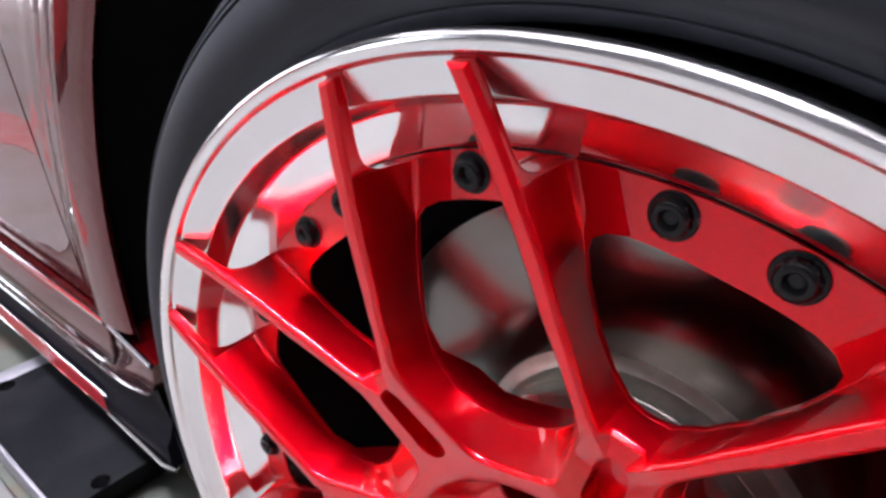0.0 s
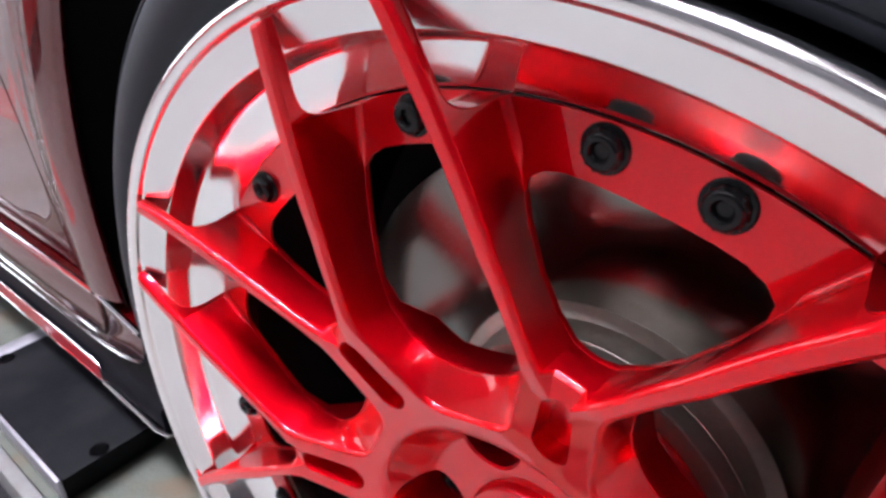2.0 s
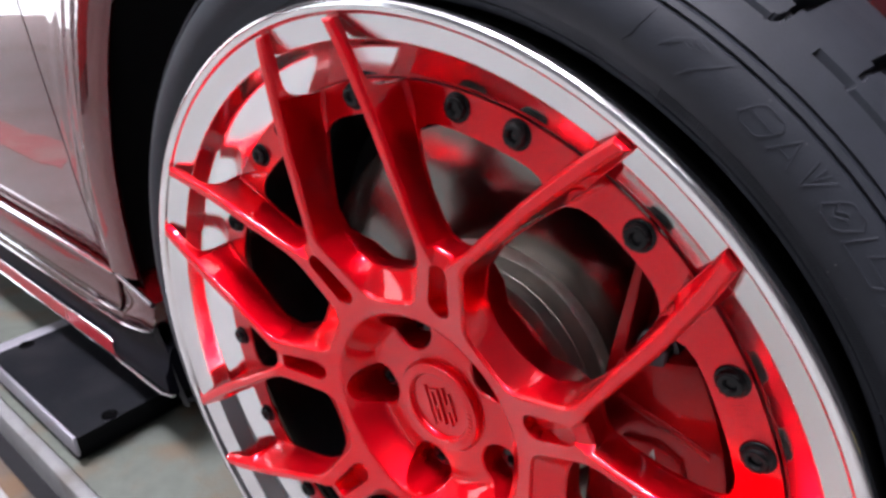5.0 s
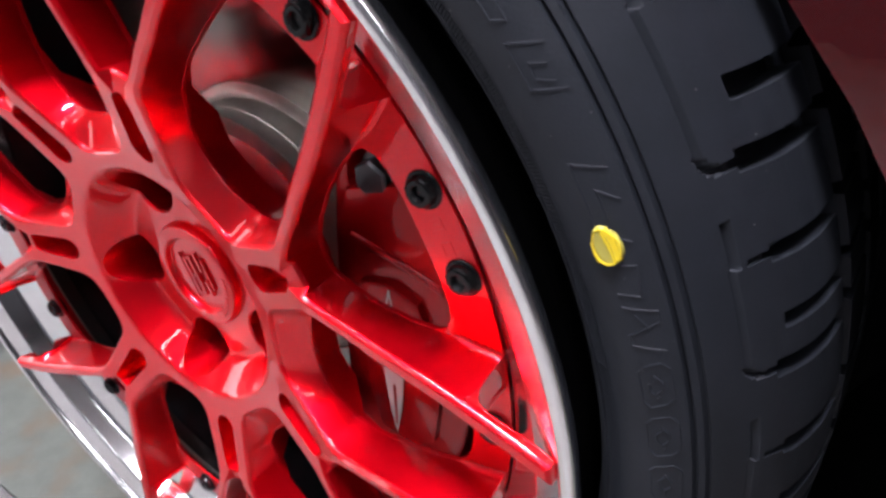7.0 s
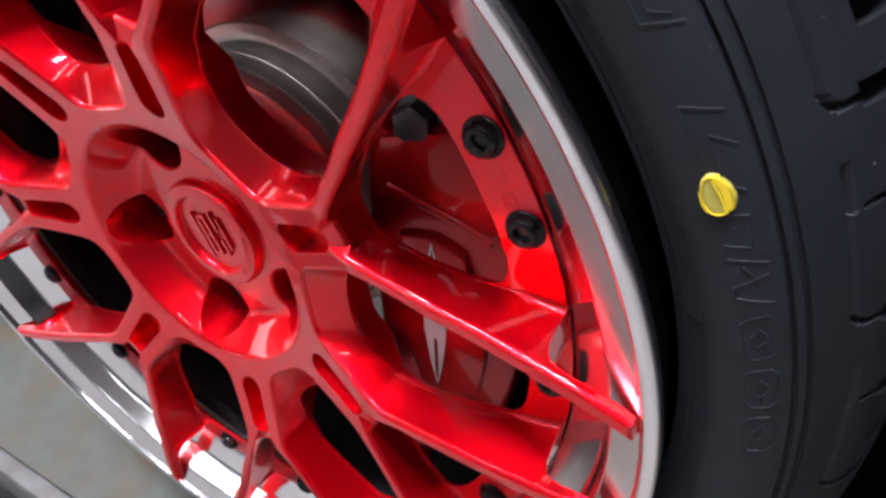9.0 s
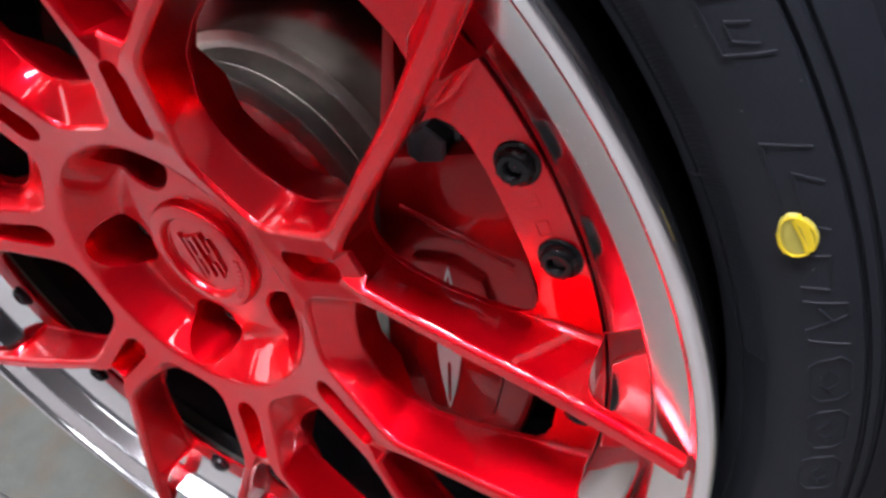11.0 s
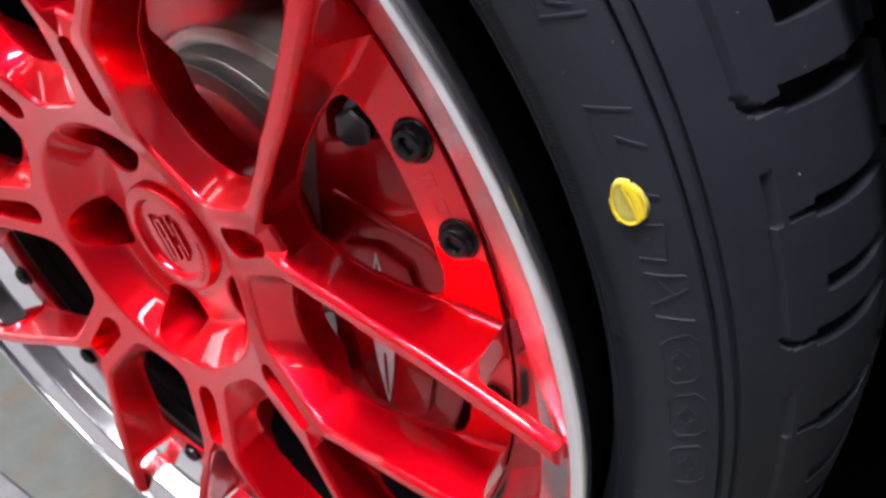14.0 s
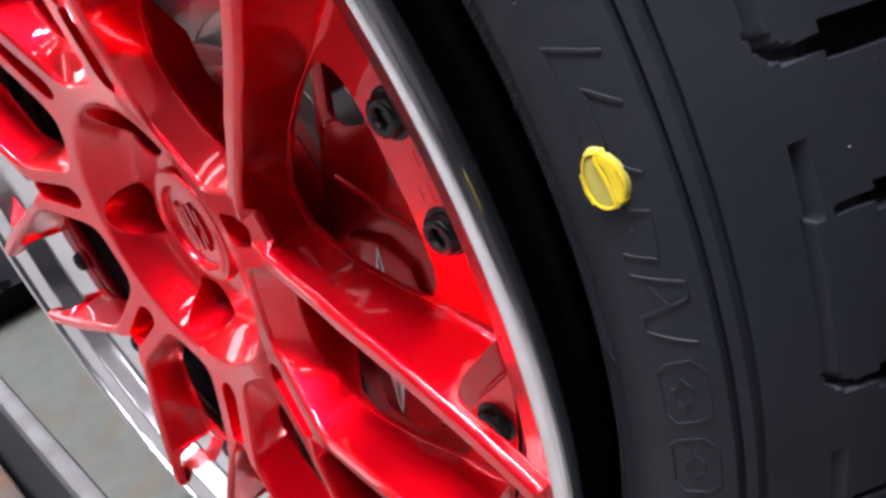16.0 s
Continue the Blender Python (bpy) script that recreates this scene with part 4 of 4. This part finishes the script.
def wheel_house():
    verts, faces = [], []
    angs = list(range(-30, 211, 5))
    for y in (0.045, 0.05, 0.12, 0.40):
        verts += [(p[0], y, p[1]) for p in (arch(a, 0.004 + 0.03 * (y > 0.045)) for a in angs)]
    n = len(angs)
    for j in range(3):
        for i in range(n - 1):
            faces.append((j * n + i, j * n + i + 1, (j + 1) * n + i + 1, (j + 1) * n + i))
    verts.append((ARCH_X, 0.40, ARCH_Z))
    for i in range(n - 1):
        faces.append((len(verts) - 1, 3 * n + i, 3 * n + i + 1))
    verts += [(-0.6, 0.40, -0.33), (0.5, 0.40, -0.33)]
    faces.append((len(verts) - 3, 3 * n, len(verts) - 1, len(verts) - 2, 4 * n - 1))
    return verts, faces


house = part("wheel_house", wheel_house(), MATTEBLACK, car, "black wheel arch liner")
house.location = (0, 0, AXLE)

# -- sill below the door: chrome line, dark panel, black skirt, red strip, splitter edge --
ZB = AXLE


def rod(points, ry, rz, name, mat, parent, label):
    """A moulding of rounded section through (x, y, z) points."""
    verts, faces, n = [], [], 10
    for x, y, z in points:
        verts += [(x, y + ry * math.cos(2 * math.pi * i / n), z + rz * math.sin(2 * math.pi * i / n)) for i in range(n)]
    for j in range(len(points) - 1):
        for i in range(n):
            k = (i + 1) % n
            faces.append((j * n + i, j * n + k, (j + 1) * n + k, (j + 1) * n + i))
    faces += [tuple(range(n)), tuple(range(len(verts) - 1, len(verts) - n - 1, -1))]
    ob = part(name, (verts, faces), mat, parent, label)
    return ob


sill = part("sill", slab([(-1.9, -0.072), (-0.514, -0.079), (-0.518, -0.110), (-0.522, -0.124), (-0.530, -0.1335), (-0.546, -0.1385), (-0.60, -0.1393), (-1.9, -0.1393)], 0.0345, 0.090, 0.0045), CARPAINT, car, "dark glossy sill panel")
sill.location = (0, 0, AXLE)
end = part("sill_end", slab([(-0.508, -0.080), (-0.438, -0.094), (-0.446, -0.118), (-0.452, -0.132), (-0.466, -0.142), (-0.50, -0.152), (-0.54, -0.158), (-0.62, -0.160), (-1.9, -0.160), (-1.9, -0.1425), (-0.60, -0.1425), (-0.544, -0.1415), (-0.527, -0.136), (-0.518, -0.125), (-0.513, -0.110)], 0.0368, 0.090, 0.0035), CARPAINT, car, "dark red sill end behind the wheel")
end.location = (0, 0, AXLE)
rod([(-1.9, 0.036, ZB - 0.0755), (-0.95, 0.034, ZB - 0.0755), (-0.514, 0.034, ZB - 0.0765)], 0.0032, 0.0036, "chrome_strip", CHROME, car, "thin chrome strip along the sill")
rod([(-0.509, 0.035, ZB - 0.0775), (-0.48, 0.035, ZB - 0.0840), (-0.438, 0.036, ZB - 0.0945)], 0.0032, 0.0034, "chrome_strip", CHROME, car, "short chrome strip on the sill end")
part("side_skirt", extrude_x([(0.062, ZB - 0.159), (0.050, ZB - 0.162), (0.046, ZB - 0.168), (0.044, ZB - 0.176), (0.040, ZB - 0.188), (0.035, ZB - 0.196), (0.035, ZB - 0.219), (0.040, ZB - 0.226), (0.090, ZB - 0.226), (0.090, ZB - 0.159)], -1.9, -0.445), SATINBLACK, car, "black side skirt under the sill")
strip = part("skirt_strip", extrude_x([(0.0345, ZB - 0.1935), (0.0318, ZB - 0.196), (0.0318, ZB - 0.217), (0.0345, ZB - 0.2195)], -1.9, -0.570), STRIPRED, car, "red reflective strip along the skirt")
rod([(-1.9, 0.033, ZB - 0.1925), (-0.574, 0.033, ZB - 0.1925), (-0.569, 0.033, ZB - 0.196), (-0.570, 0.033, ZB - 0.217), (-0.574, 0.033, ZB - 0.2205), (-1.9, 0.033, ZB - 0.2205)], 0.0016, 0.0016, "strip_edging", CHROME, car, "fine chrome edging round the red strip")
rod([(-0.572, 0.034, ZB - 0.2215), (-0.50, 0.032, ZB - 0.2210), (-0.452, 0.030, ZB - 0.2190), (-0.430, 0.033, ZB - 0.2150)], 0.0030, 0.0020, "skirt_edge", CHROME, car, "thin bright silver line along the lower edge of the skirt")
rod([(-1.9, 0.0350, ZB - 0.1400), (-0.60, 0.0350, ZB - 0.1400), (-0.546, 0.0350, ZB - 0.1392), (-0.529, 0.0350, ZB - 0.1340), (-0.521, 0.0350, ZB - 0.1240), (-0.517, 0.0350, ZB - 0.1090)], 0.0012, 0.0012, "sill_edging", CHROME, car, "fine bright edge round the sill panel")
rod([(-1.9, 0.0376, ZB - 0.1606), (-0.62, 0.0376, ZB - 0.1606), (-0.54, 0.0376, ZB - 0.1586), (-0.50, 0.0376, ZB - 0.1526), (-0.466, 0.0376, ZB - 0.1426), (-0.452, 0.0376, ZB - 0.1324), (-0.4455, 0.0376, ZB - 0.1180)], 0.0010, 0.0010, "sill_edging", CHROME, car, "fine bright edge round the sill end")
part("underbody", box(-1.9, -0.46, 0.09, 1.8, ZB - 0.21, ZB - 0.13, 0.01), MATTEBLACK, car, "black underside of the car")
part("side_glass", box(-1.88, -0.62, 0.050, 0.056, ZB + 0.64, ZB + 0.98, 0.002), GLOSSBLACK, car, "dark side glass above the door")


def body_shell():
    """The closed upper body over the flanks: bonnet, screens and roof in one rounded sheet."""
    xs = [-1.9, -1.7, -1.4, -1.0, -0.6, -0.35, -0.1, 0.1, 0.3, 0.6, 0.9, 1.05, 1.1]
    tops = [1.04, 1.06, 1.07, 1.06, 1.02, 0.92, 0.76, 0.68, 0.66, 0.63, 0.58, 0.50, 0.42]
    ys = [0.062, 0.075, 0.10, 0.16, 0.28, 0.5, 0.95, 1.4, 1.62, 1.74, 1.80, 1.825, 1.84]
    crown = [-0.06, -0.03, -0.01, 0.0, 0.012, 0.022, 0.03, 0.022, 0.012, 0.0, -0.01, -0.03, -0.06]
    verts, faces = [], []
    for x, top in zip(xs, tops):
        verts.append((x, 0.060, ZB + min(top, 0.60) - 0.10))
        verts += [(x, y, ZB + top + c) for y, c in zip(ys, crown)]
        verts.append((x, 1.845, ZB - 0.20))
    n = len(ys) + 2
    for j in range(len(xs) - 1):
        for k in range(n - 1):
            faces.append((j * n + k, j * n + k + 1, (j + 1) * n + k + 1, (j + 1) * n + k))
    faces += [tuple(range(n)), tuple(range(len(verts) - 1, len(verts) - n - 1, -1))]
    return verts, faces


part("body_shell", body_shell(), CARPAINT, car, "dark red bonnet and roof")

# ---- things on the floor ----
block = thing("lift_block", "black rubber lifting block with pale steel side and bolt holes", "lift block", place=(0, 0, 0))
BT = AXLE - 0.279
pad = box(-0.812, -0.532, -0.0500, 0.30, 0.0, BT, 0.004)
for v in pad.verts:
    if v.co.x > -0.6:
        v.co.x -= 0.022 * (1 - v.co.z / BT)
part("pad", pad, RUBBERMAT, block, "black rubber pad")
part("side_plate", box(-0.812, -0.535, -0.0545, -0.0500, 0.021, BT - 0.0005, 0.0012), STEEL, block, "pale steel side plate")
part("cross_strip", box(-0.842, -0.813, -0.0500, 0.30, 0.0, BT - 0.004, 0.002), STEEL, block, "light grey strip across the pad's end")
# no hole is cut: a near-black disc paints the shade inside it
hole_mesh = mesh_of("bolt_hole_disc", *lathe([(0.0001, 0.0001), (0.0078, 0.0001), (0.0086, 0.0006), (0.0098, 0.0007), (0.0106, -0.0004)], 24), True, 40)
hole_mesh.materials.append(HOLESHADE)
for x in (-0.5441, -0.800):
    hob = part("bolt_hole_disc", hole_mesh, None, block, "black disc painted as the shade in a countersunk bolt hole")
    hob.location, hob.rotation_euler = (x, -0.003, BT + 0.0004), (radians(-90), 0, 0)
